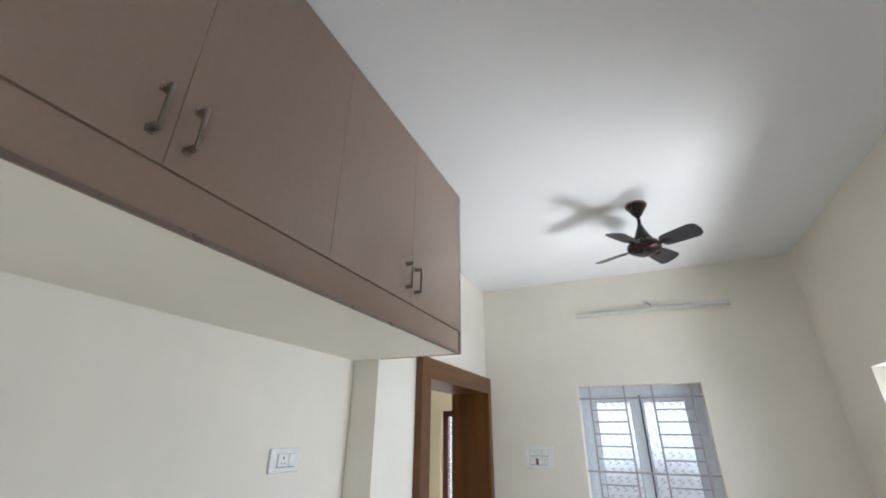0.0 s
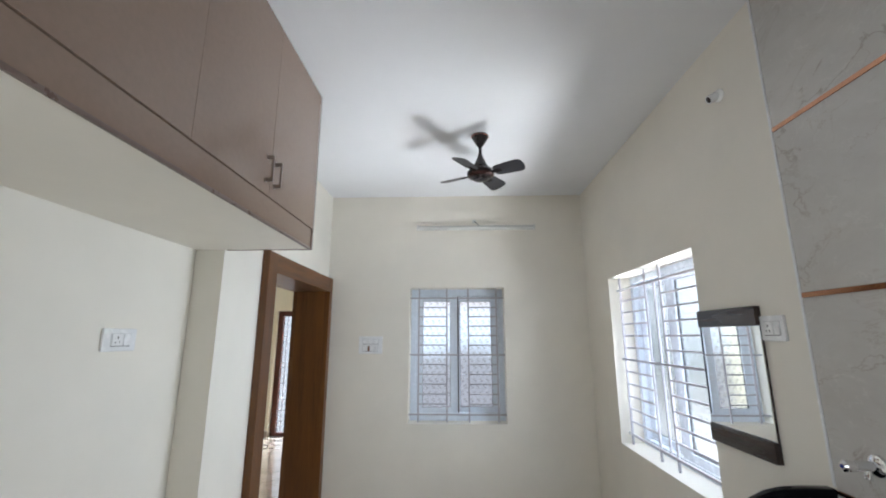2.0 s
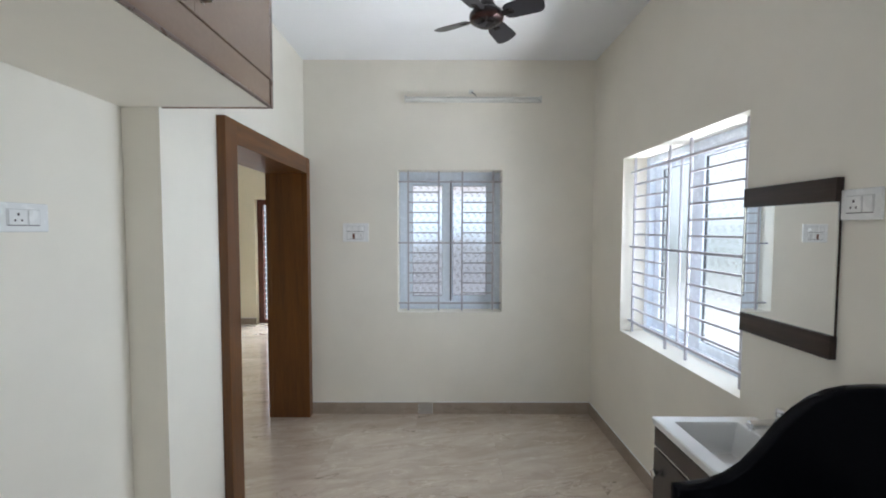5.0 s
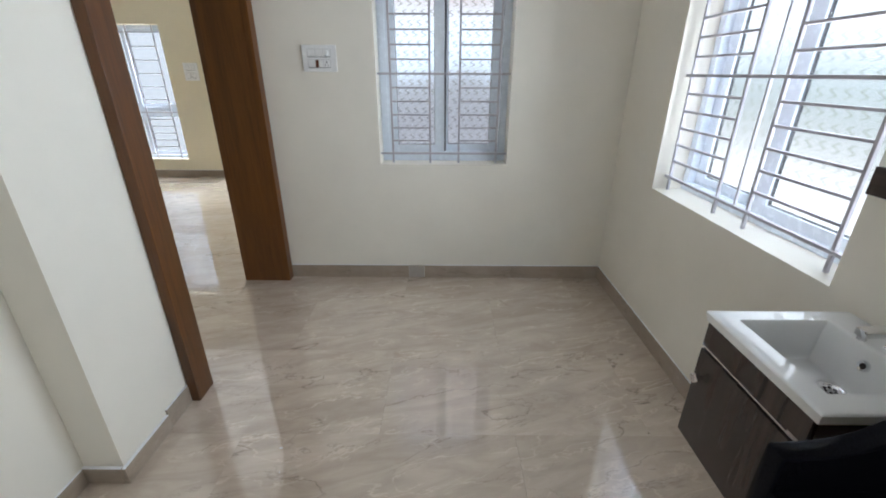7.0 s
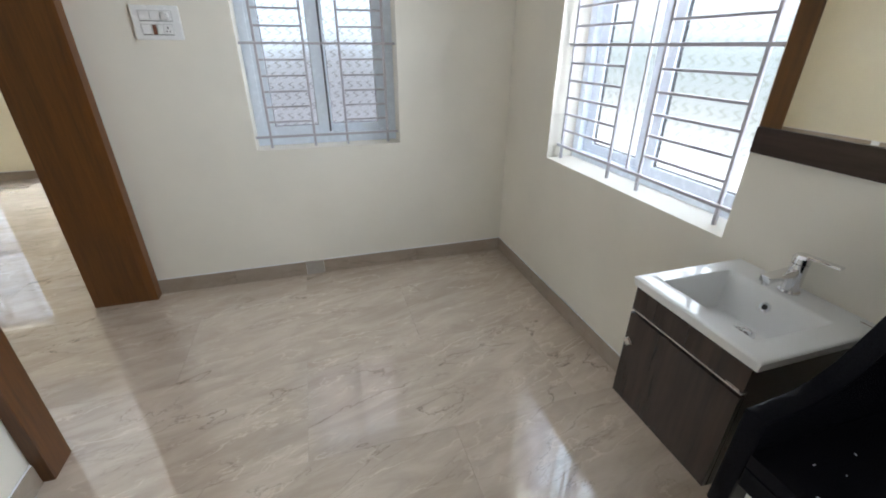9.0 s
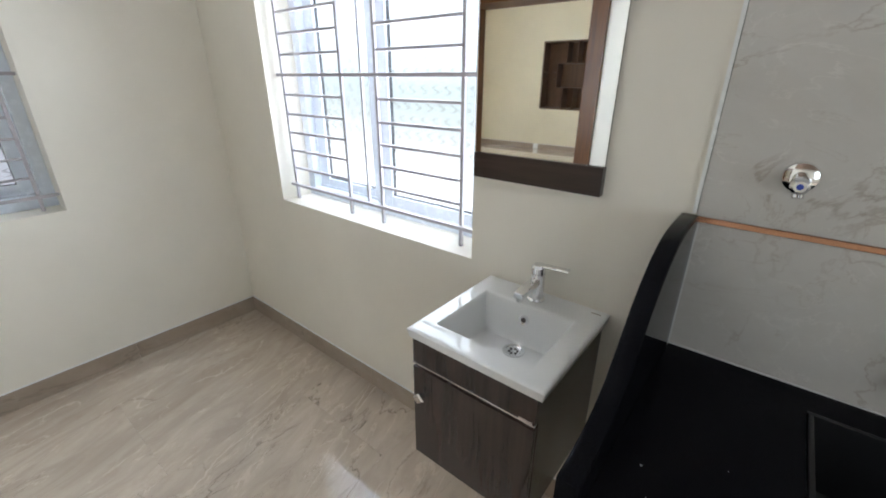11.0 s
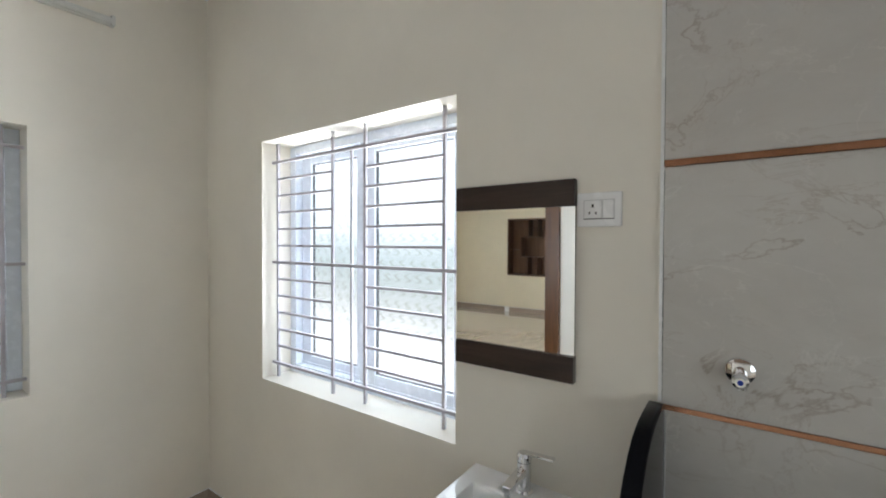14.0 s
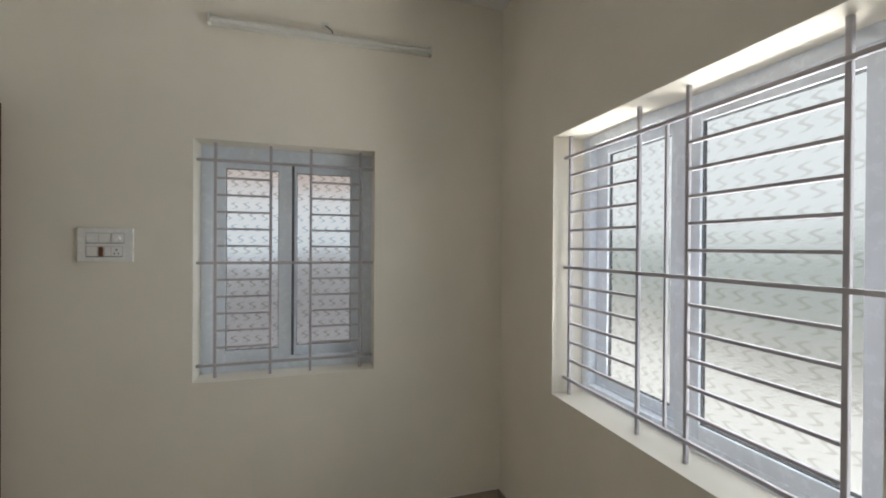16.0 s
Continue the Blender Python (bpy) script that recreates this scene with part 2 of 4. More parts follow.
AMBER = plain("brown_indicator", (0.16, 0.06, 0.03), 0.4)
FANM = plain("dark_bronze_enamel", (0.026, 0.020, 0.020), 0.25, 0.4, 0.1)
FANB = plain("fan_blade_enamel", (0.030, 0.028, 0.032), 0.35, 0.2, 0.1)
ROSE = plain("rose_metal", (0.45, 0.20, 0.15), 0.2, 1.0)
COPPERY = plain("coppery_band", (0.055, 0.024, 0.020), 0.22, 0.6)
BLUE = plain("blue_dot", (0.02, 0.05, 0.35), 0.4)
OFFCUT = plain("pale_offcut", (0.40, 0.36, 0.32), 0.15)
CONCRETE = paint("outer_render", (0.62, 0.60, 0.56), 0.8, 0.15)


def mirror_material():
    m, n, l, b = mat("silvered_mirror", (0.92, 0.93, 0.93), 0.012, 1.0)
    return m


def frosted_glass(name, turn, grey, clear=0.84):
    """Patterned glass: a fine pebble over all, with rows of clear S-shaped curls cut into it. The grey tint dims the
    emitting backdrop behind it; the curls are tinted darker still.
    """
    m, n, l, b = mat(name, (grey, grey, grey), 0.3)
    b.inputs["Transmission Weight"].default_value = 1.0
    b.inputs["IOR"].default_value = 1.35
    geo = n.new("ShaderNodeNewGeometry")
    sep = n.new("ShaderNodeSeparateXYZ")
    l.new(geo.outputs["Position"], sep.inputs[0])
    CELL = 0.060

    def op(kind, a, c=None):
        k = n.new("ShaderNodeMath")
        k.operation = kind
        for i, x in enumerate((a, c)):
            if x is None:
                continue
            if isinstance(x, (int, float)):
                k.inputs[i].default_value = x
            else:
                l.new(x, k.inputs[i])
        return k.outputs[0]
    u = op("DIVIDE", sep.outputs["Y" if turn else "X"], CELL)
    w = op("DIVIDE", sep.outputs["Z"], CELL)
    row = op("FLOOR", w)
    shift = op("MULTIPLY", op("MODULO", row, 2.0), 0.5)
    cu = op("SUBTRACT", op("FRACT", op("ADD", u, shift)), 0.5)
    cw = op("SUBTRACT", op("FRACT", w), 0.5)
    hand = 1.0 if turn else -1.0
    wave = op("MULTIPLY", op("SUBTRACT", op("MULTIPLY", op("SINE", op("MULTIPLY", cw, 10.5)), 0.25), op("MULTIPLY", cw, 0.35)), hand)
    off = op("ABSOLUTE", op("SUBTRACT", cu, wave))
    on = op("MULTIPLY", op("LESS_THAN", off, 0.125), op("LESS_THAN", op("ABSOLUTE", cw), 0.33))
    rg = n.new("ShaderNodeMapRange")
    l.new(on, rg.inputs["Value"])
    rg.inputs["To Min"].default_value = 0.17
    rg.inputs["To Max"].default_value = 0.02
    l.new(rg.outputs[0], b.inputs["Roughness"])
    l.new(mix(n, l, on, (grey, grey * 1.03, grey * 1.06), (grey * clear, grey * clear * 1.02, grey * clear * 1.02)), b.inputs["Base Color"])
    peb = n.new("ShaderNodeTexVoronoi")
    peb.inputs["Scale"].default_value = 180
    l.new(geo.outputs["Position"], peb.inputs["Vector"])
    hh = op("ADD", peb.outputs["Distance"], op("MULTIPLY", on, 0.8))
    bump(n, l, b, hh, 0.25, 0.002)
    return m


MIRROR = mirror_material()
# each grey is set to dim that side's emitting backdrop to the eye
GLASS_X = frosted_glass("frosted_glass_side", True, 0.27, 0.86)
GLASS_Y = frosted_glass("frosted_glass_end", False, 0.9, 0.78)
GLASS_2 = frosted_glass("frosted_glass_second_room", False, 0.068)


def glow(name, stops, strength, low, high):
    """An emitting sheet for the distance outside a window, too bright to look at: bands by height."""
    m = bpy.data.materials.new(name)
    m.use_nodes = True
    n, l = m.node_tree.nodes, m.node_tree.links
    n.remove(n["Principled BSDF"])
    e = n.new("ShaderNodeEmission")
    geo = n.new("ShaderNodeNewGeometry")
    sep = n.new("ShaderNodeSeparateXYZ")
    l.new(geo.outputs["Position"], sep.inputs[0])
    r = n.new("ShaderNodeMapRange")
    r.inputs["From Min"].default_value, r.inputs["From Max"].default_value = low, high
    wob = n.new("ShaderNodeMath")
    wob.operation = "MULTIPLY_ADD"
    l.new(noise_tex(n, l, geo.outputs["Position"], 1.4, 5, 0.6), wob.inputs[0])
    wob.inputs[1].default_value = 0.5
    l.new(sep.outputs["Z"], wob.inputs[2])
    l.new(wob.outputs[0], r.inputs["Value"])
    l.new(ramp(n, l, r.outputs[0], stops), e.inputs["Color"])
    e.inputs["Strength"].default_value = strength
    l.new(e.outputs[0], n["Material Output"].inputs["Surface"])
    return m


# ---- mesh helpers ----
def box(bm, x0, x1, y0, y1, z0, z1, bevel=0.0, seg=2):
    m = Matrix.Translation(((x0 + x1) / 2, (y0 + y1) / 2, (z0 + z1) / 2)) @ Matrix.Diagonal((abs(x1 - x0), abs(y1 - y0), abs(z1 - z0), 1))
    v = bmesh.ops.create_cube(bm, size=1, matrix=m)["verts"]
    if bevel:
        bmesh.ops.bevel(bm, geom=list({e for q in v for e in q.link_edges}), offset=bevel, segments=seg, profile=0.6, affect="EDGES")
    return bm


def boxed(*a, **k):
    return box(bmesh.new(), *a, **k)


def lathe(profile, seg=32, m=None, capped=True):
    """A turned body from (radius, height) pairs."""
    bm = bmesh.new()
    rings = []
    for r, z in profile:
        rings.append([bm.verts.new((r * math.cos(2 * math.pi * k / seg), r * math.sin(2 * math.pi * k / seg), z)) for k in range(seg)] if r > 1e-5 else [bm.verts.new((0, 0, z))])
    for a, c in zip(rings, rings[1:]):
        for k in range(seg):
            j = (k + 1) % seg
            if len(a) == 1:
                bm.faces.new((a[0], c[k], c[j]))
            elif len(c) == 1:
                bm.faces.new((a[k], a[j], c[0]))
            else:
                bm.faces.new((a[k], a[j], c[j], c[k]))
    for ring, flip in ((rings[0], True), (rings[-1], False)):
        if capped and len(ring) > 1:
            bm.faces.new(list(reversed(ring)) if flip else ring)
    if m is not None:
        bm.transform(m)
    bmesh.ops.recalc_face_normals(bm, faces=bm.faces)
    return bm


def tube(points, radius, seg=20, closed_ends=True):
    """A round bar swept along points."""
    bm = bmesh.new()
    pts = [Vector(p) for p in points]
    rings = []
    side = None
    for i, p in enumerate(pts):
        d = (pts[min(i + 1, len(pts) - 1)] - pts[max(i - 1, 0)]).normalized()
        if side is None:
            side = d.orthogonal().normalized()
        side = (side - d * side.dot(d)).normalized()
        up = d.cross(side)
        rings.append([bm.verts.new(p + radius * (math.cos(2 * math.pi * k / seg) * side + math.sin(2 * math.pi * k / seg) * up)) for k in range(seg)])
    for a, c in zip(rings, rings[1:]):
        for k in range(seg):
            bm.faces.new((a[k], a[(k + 1) % seg], c[(k + 1) % seg], c[k]))
    bm.faces.new(list(reversed(rings[0])))
    bm.faces.new(rings[-1])
    bmesh.ops.recalc_face_normals(bm, faces=bm.faces)
    return bm


def slab(outline, axis, a0, a1, bevel=0.0):
    """A sheet with the given outline, thick from a0 to a1 along an axis. Outline pairs follow the two other axes in order."""
    bm = bmesh.new()

    def place(p, a):
        return {"x": (a, p[0], p[1]), "y": (p[0], a, p[1]), "z": (p[0], p[1], a)}[axis]
    lo = [bm.verts.new(place(p, a0)) for p in outline]
    hi = [bm.verts.new(place(p, a1)) for p in outline]
    bm.faces.new(lo)
    bm.faces.new(hi)
    for k in range(len(outline)):
        j = (k + 1) % len(outline)
        bm.faces.new((lo[k], lo[j], hi[j], hi[k]))
    bmesh.ops.recalc_face_normals(bm, faces=bm.faces)
    if bevel:
        rim = [e for e in bm.edges if len(e.link_faces) == 2 and e.calc_face_angle() > 0.8]
        bmesh.ops.bevel(bm, geom=rim, offset=bevel, segments=2, profile=0.5, affect="EDGES")
    return bm


def mesh_ob(name, bm, material, smooth=False):
    me = bpy.data.meshes.new(name)
    # broad faces ringed by narrow bevels stay flat
    smooth_faces = []
    for f in bm.faces if smooth else ():
        a = f.calc_area() / 6
        smooth_faces.append(any(g is not f and g.calc_area() > a for e in f.edges for g in e.link_faces))
    bm.to_mesh(me)
    bm.free()
    me.materials.append(material)
    if smooth:
        me.polygons.foreach_set("use_smooth", smooth_faces)
        me.set_sharp_from_angle(angle=radians(35))
        if not all(smooth_faces):
            flat = [k for k, f in enumerate(smooth_faces) if not f]
            rims = {tuple(sorted(e)) for k in flat for e in me.polygons[k].edge_keys}
            sharp = me.attributes.get("sharp_edge") or me.attributes.new("sharp_edge", "BOOLEAN", "EDGE")
            for e in me.edges:
                if tuple(sorted(e.vertices)) in rims:
                    sharp.data[e.index].value = True
    return new(name, me)


def part(name, bm, material, parent, label="", smooth=True):
    ob = mesh_ob(name, bm, material, smooth)
    ob.parent = parent
    ob.matrix_parent_inverse = parent.matrix_world.inverted()
    if label:
        ob["label"] = label
    return ob


def base(name, at, label, category, group="", kind=""):
    ob = new(name)
    ob.matrix_world = Matrix.Translation(at)
    ob.empty_display_size = 0.1
    bpy.context.view_layer.update()
    return tagged(ob, label, category, group, kind)


def structure(name, bm, material, label, category):
    return tagged(mesh_ob(name, bm, material), label, category, kind="structure")


def wall(name, axis, t0, t1, a0, a1, z0, z1, holes, material, label):
    """A wall across one axis, from t0 to t1 thick, with rectangular holes (a0, a1, z0, z1) right through it."""
    bm = bmesh.new()
    cuts = sorted({a0, a1, *[h[0] for h in holes], *[h[1] for h in holes]})
    for p, q in zip(cuts, cuts[1:]):
        free = [(z0, z1)]
        for h in holes:
            if h[0] <= p and h[1] >= q:
                free = [s for f in free for s in ((f[0], h[2]), (h[3], f[1])) if s[1] - s[0] > 1e-4]
        for s in free:
            if axis == "x":
                box(bm, t0, t1, p, q, *s)
            else:
                box(bm, p, q, t0, t1, *s)
    bmesh.ops.remove_doubles(bm, verts=bm.verts, dist=1e-5)
    return structure(name, bm, material, label, "wall")


# ---- shell ----
SW = (-0.155, 0.725, 0.880, 2.078)      # small window in the far wall
BW = (2.022, 3.215, 0.866, 2.078)       # wide window in the right wall
KE = (-1.70, -0.40, 1.0, 2.06)          # unseen kitchen window over the counter, added to light the loft
KW = (-1.90, -0.60, 0.90, 2.06)        # unseen kitchen window behind the walker, added to light the tiles
DO = (2.545, 3.715, 0.0, 2.06)           # doorway in the left wall
FW = (-4.75, -3.565, 0.262, 2.06)       # tall window of the second room
RW = (-2.87, -1.62, 0.0, 2.07)          # red-framed window of the second room
NI = (4.15, 5.34, 0.83, 2.12)           # shelf niche of the second room

wall("wall_north", "y", YF, YF + 0.25, XL, XR + 0.25, 0, H, [SW], WALL, "cream painted plaster wall around a small window")
wall("wall_east", "x", XR, XR + 0.25, YB, YF, 0, H, [BW, KE], WALL, "cream painted plaster wall with a wide grilled window")
wall("wall_west", "x", XW, XL, YC, YF + 0.25, 0, H, [(DO[0], DO[1], 0, DO[3])], WALL, "cream painted plaster wall with a doorway")
wall("wall_west_kitchen", "x", XW, XN, YB, YC, 0, H, [KW], WALL, "cream painted plaster wall below the loft cabinet")
wall("wall_south", "y", YB - 0.2, YB, XW, XR + 0.25, 0, H, [], WALL, "cream painted plaster wall closing the kitchen")
wall("wall_room_2_north", "y", Y2, Y2 + 0.22, X2 - 0.2, XW + 0.2, 0, H, [FW, RW], WALL2, "ivory painted plaster wall with two tall windows")
wall("wall_room_2_west", "x", X2 - 0.04, X2, 0.2, Y2, 0, H, [NI], WALL2, "ivory painted plaster wall with a shelf niche")
structure("wall_room_2_west_back", boxed(X2 - 0.40, X2 - 0.34, 0.2, Y2, 0, H), CONCRETE, "plain rendered back of the niche wall", "wall")
wall("wall_room_2_south", "y", 0.0, 0.2, X2 - 0.2, XW, 0, H, [], WALL2, "ivory painted plaster wall closing the second room")
wall("wall_room_2_east", "x", XW, XW + 0.2, YF + 0.25, Y2, 0, H, [], WALL2, "ivory painted plaster wall beside the doorway")
structure("ceiling", boxed(XW, XR + 0.25, YB - 0.2, YF + 0.25, H, H + 0.15), CEIL, "white painted flat ceiling", "ceiling")
structure("ceiling_room_2", boxed(X2 - 0.4, XW, -0.0, Y2 + 0.22, H, H + 0.15), CEIL, "white painted flat ceiling of the second room", "ceiling")

# floor bed under the tiles
bed = boxed(X2 - 0.2, XW, 0.0, Y2 + 0.2, -0.12, -0.008)
box(bed, XW, XR + 0.2, YB - 0.2, YF + 0.2, -0.12, -0.008)
floor = structure("floor", bed, GROUT, "polished beige marble-look tiled floor", "floor")

# ground round the house
structure("ground", boxed(-60, 60, -60, 60, -0.42, -0.30), CONCRETE, "pale concrete ground outside the house", "ground")


# ---- outside, as seen through the frosted panes ----
def backdrop(name, pts, axis, a0, a1, material, label):
    bm = bmesh.new()
    rows = []
    for p in pts:
        rows.append([bm.verts.new((p[0], a, p[1]) if axis == "x" else (a, p[0], p[1])) for a in (a0, a1)])
    for r, s in zip(rows, rows[1:]):
        bm.faces.new((r[0], r[1], s[1], s[0]))
    bmesh.ops.recalc_face_normals(bm, faces=bm.faces)
    return structure(name, bm, material, label, "backdrop")


OUT_E = glow("yard_glow", [(0.0, (1.0, 0.99, 0.97)), (0.25, (1.0, 0.99, 0.96)), (0.30, (0.60, 0.59, 0.56)), (0.40, (0.45, 0.48, 0.46)), (0.455, (0.49, 0.535, 0.525)), (0.52, (0.88, 0.92, 0.95)), (1.0, (0.88, 0.92, 0.95))], 5.8, -0.3, 4.2)
OUT_N = glow("lane_glow", [(0.0, (0.55, 0.53, 0.55)), (0.34, (0.36, 0.35, 0.37)), (0.42, (0.42, 0.42, 0.44)), (0.47, (0.85, 0.92, 1.0)), (0.56, (0.92, 0.95, 1.0)), (0.62, (0.66, 0.55, 0.51)), (1.0, (0.70, 0.61, 0.58))], 1.4, -0.3, 4.2)
OUT_2 = glow("street_glow", [(0.0, (0.8, 0.8, 0.8)), (0.4, (0.8, 0.82, 0.85)), (1.0, (0.95, 0.97, 1.0))], 15.0, -0.3, 4.2)
PAVING_GLOW = glow("paving_glow", [(0.0, (1.0, 0.98, 0.94)), (1.0, (1.0, 0.98, 0.94))], 82.0, -1.0, 1.0)
# sky sheets emit by side, set to feed the window reflections in the floor
ZENITH = glow("open_sky", [(0.0, (0.78, 0.90, 1.0)), (1.0, (0.78, 0.90, 1.0))], 13.0, 3.0, 5.0)
ZENITH_2 = glow("open_sky_over_street", [(0.0, (0.85, 0.93, 1.0)), (1.0, (0.85, 0.93, 1.0))], 50.0, 3.0, 5.0)
ZENITH_N = glow("open_sky_over_lane", [(0.0, (0.78, 0.90, 1.0)), (1.0, (0.78, 0.90, 1.0))], 1.2, 3.0, 5.0)


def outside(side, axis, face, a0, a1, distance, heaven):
    """Emitting sheets for the paving at the foot of the house, the distance, and the open sky over the eaves."""
    backdrop("backdrop_" + side, [(face + 0.05, -0.29), (face + 1.3, -0.28), (face + 1.5, -0.1), (face + 1.5, 3.6)], axis, a0, a1, distance, "glowing sheet standing in for the overexposed yard and houses outside the windows")
    backdrop("backdrop_sky_" + side, [(face + 1.5, 3.6), (face + 0.9, 4.2), (face + 0.1, 4.3)], axis, a0, a1, heaven, "glowing sheet standing in for the open sky over the yard")


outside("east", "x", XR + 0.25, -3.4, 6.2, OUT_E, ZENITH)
outside("north", "y", YF + 0.25, -0.95, 1.60, OUT_N, ZENITH_N)
outside("room_2", "y", Y2 + 0.22, -7.2, -0.2, OUT_2, ZENITH_2)
# tilted emitting strip added for sunlit paving; throws the fan's shadow on the ceiling
backdrop("backdrop_paving", [(XR + 1.27, -0.27), (XR + 1.72, 0.07)], "x", 1.85, 3.2, PAVING_GLOW, "glowing strip added in place of sunlit paving beside the house")


# ---- windows ----
def window(name, axis, near, a0, a1, z0, z1, glass, label, depth=0.075, rail=0.045, leaf=0.05, head=0.045, foot=0.05, meet=0.05, split=None):
    """A sliding white window: outer frame, two sashes in two tracks, each with its pane. near: the frame's face towards the room; the sash on the low side runs in the near track."""
    w = base(name, (near, a0, z0) if axis == "x" else (a0, near, z0), label, "window", kind="structure")

    def bx(p, q, d0, d1, zz0, zz1, bevel=0.003, bm=None):
        bm = bmesh.new() if bm is None else bm
        return box(bm, near + d0, near + d1, p, q, zz0, zz1, bevel) if axis == "x" else box(bm, p, q, near + d0, near + d1, zz0, zz1, bevel)
    for p, q, zz0, zz1 in ((a0, a0 + rail, z0, z1), (a1 - rail, a1, z0, z1), (a0 + rail, a1 - rail, z0, z0 + head), (a0 + rail, a1 - rail, z1 - head, z1)):
        part("window_frame", bx(p, q, 0, depth, zz0, zz1), UPVC, w)
    # the guide between the two tracks
    part("track", bx(a0 + rail, a1 - rail, depth * 0.47, depth * 0.53, z0 + head, z0 + head + 0.012, 0.001), UPVC, w)
    part("track", bx(a0 + rail, a1 - rail, depth * 0.47, depth * 0.53, z1 - head - 0.012, z1 - head, 0.001), UPVC, w)
    mid = (a0 + a1) / 2 if split is None else split
    lap = 0.008
    for k, (p, q, d) in enumerate(((a0 + rail - lap, mid + 0.02, depth * 0.06), (mid - 0.02, a1 - rail + lap, depth * 0.56))):
        t = depth * 0.38
        left, right = (leaf, meet) if k == 0 else (meet, leaf)
        lo, hi = z0 + head - lap, z1 - head + lap
        bm = bmesh.new()
        for pp, qq, y0, y1 in ((p, p + left, lo, hi), (q - right, q, lo, hi), (p + left, q - right, lo, lo + foot), (p + left, q - right, hi - foot, hi)):
            bx(pp, qq, d, d + t, y0, y1, 0.003, bm)
        s = part("sash", bm, UPVC, w)
        gp, gq, g0, g1 = p + left - 0.006, q - right + 0.006, lo + foot - 0.006, hi - foot + 0.006
        pane = part("pane", bx(gp, gq, d + t * 0.55, d + t * 0.75, g0, g1, 0), glass, s, "patterned frosted glass pane", smooth=False)
        pane.visible_shadow = False
        bm = bmesh.new()
        e = 0.003
        for pp, qq, y0, y1 in ((gp + 0.006, gp + 0.006 + e, g0, g1), (gq - 0.006 - e, gq - 0.006, g0, g1), (gp, gq, g0 + 0.006, g0 + 0.006 + e), (gp, gq, g1 - 0.006 - e, g1 - 0.006)):
            bx(pp, qq, d + t * 0.4, d + t - 0.0005, y0, y1, 0, bm)
        part("gasket", bm, GASKET, s, "dark rubber gasket", smooth=False)
        if k == 0:
            # dark strip gives the shadow line where the near sash overlaps the far one
            part("interlock_shade", bx(q - 0.012, q + 0.013, d + t, d + t + 0.006, lo + 0.004, hi - 0.004, 0), GASKET, s, "dark strip put in for the shadow line between the sashes", smooth=False)
    return w


def grille(axis, at, wall0, wall1, z0, z1, uprights, levels, ladders, extra=(), thick=0.0135):
    """A painted steel window grille: long uprights and levels let into the plaster, with short rungs between pairs of uprights."""
    g = base("window_grille", (at, wall0, z0) if axis == "x" else (wall0, at, z0), "lilac-white painted steel window grille let into the plaster reveal", "window grille", "window grilles")
    t = thick / 2

    def bar(name, p, q, zz0, zz1, off=0.0):
        bm = boxed(at - t + off, at + t + off, p, q, zz0, zz1, bevel=0.0015, seg=1) if axis == "x" else boxed(p, q, at - t + off, at + t + off, zz0, zz1, bevel=0.0015, seg=1)
        part(name, bm, BAR, g)
    for u in uprights:
        bar("upright_bar", u - t, u + t, z0, z1)
    for u in extra:
        bar("upright_bar", u - t * 0.7, u + t * 0.7, levels[0], levels[-1], 0.002)
    for z in levels:
        bar("level_bar", wall0, wall1, z - t, z + t, -0.009)
    for p, q in ladders:
        for za, zb in zip(levels, levels[1:]):
            for k in range(1, 6):
                z = za + (zb - za) * k / 6
                bar("rung", p + t, q - t, z - t * 0.8, z + t * 0.8, 0.001)
    return g


window("window_1", "y", YF + 0.143, *SW, GLASS_Y, "white sliding window with two frosted panes", rail=0.05, leaf=0.072, head=0.066, foot=0.055, meet=0.066, split=0.268)
grille("y", YF + 0.068, SW[0], SW[1], SW[2], SW[3], (-0.071, 0.190, 0.391, 0.654), (0.947, 1.466, 1.986), ((-0.071, 0.190), (0.391, 0.654)))
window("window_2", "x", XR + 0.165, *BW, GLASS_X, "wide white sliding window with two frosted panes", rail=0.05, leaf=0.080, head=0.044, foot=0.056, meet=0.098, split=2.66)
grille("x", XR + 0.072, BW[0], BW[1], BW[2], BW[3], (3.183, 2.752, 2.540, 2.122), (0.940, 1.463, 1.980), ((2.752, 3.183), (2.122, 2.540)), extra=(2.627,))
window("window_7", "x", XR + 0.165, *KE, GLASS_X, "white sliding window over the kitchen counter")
window("window_6", "x", XW + 0.004, *KW, GLASS_2, "white sliding window in the kitchen wall")
window("window_3", "y", Y2 + 0.13, FW[0], FW[1], 0.950, FW[3], GLASS_2, "white sliding window of the second room")
window("window_4", "y", Y2 + 0.13, FW[0], FW[1], FW[2], 0.950, GLASS_2, "white low fixed window below the sliding one")
grille("y", Y2 + 0.07, FW[0], FW[1], FW[2], FW[3], (-4.62, -4.20, -4.06, -3.70), (0.34, 0.93, 1.97), ((-4.62, -4.20), (-4.06, -3.70)))


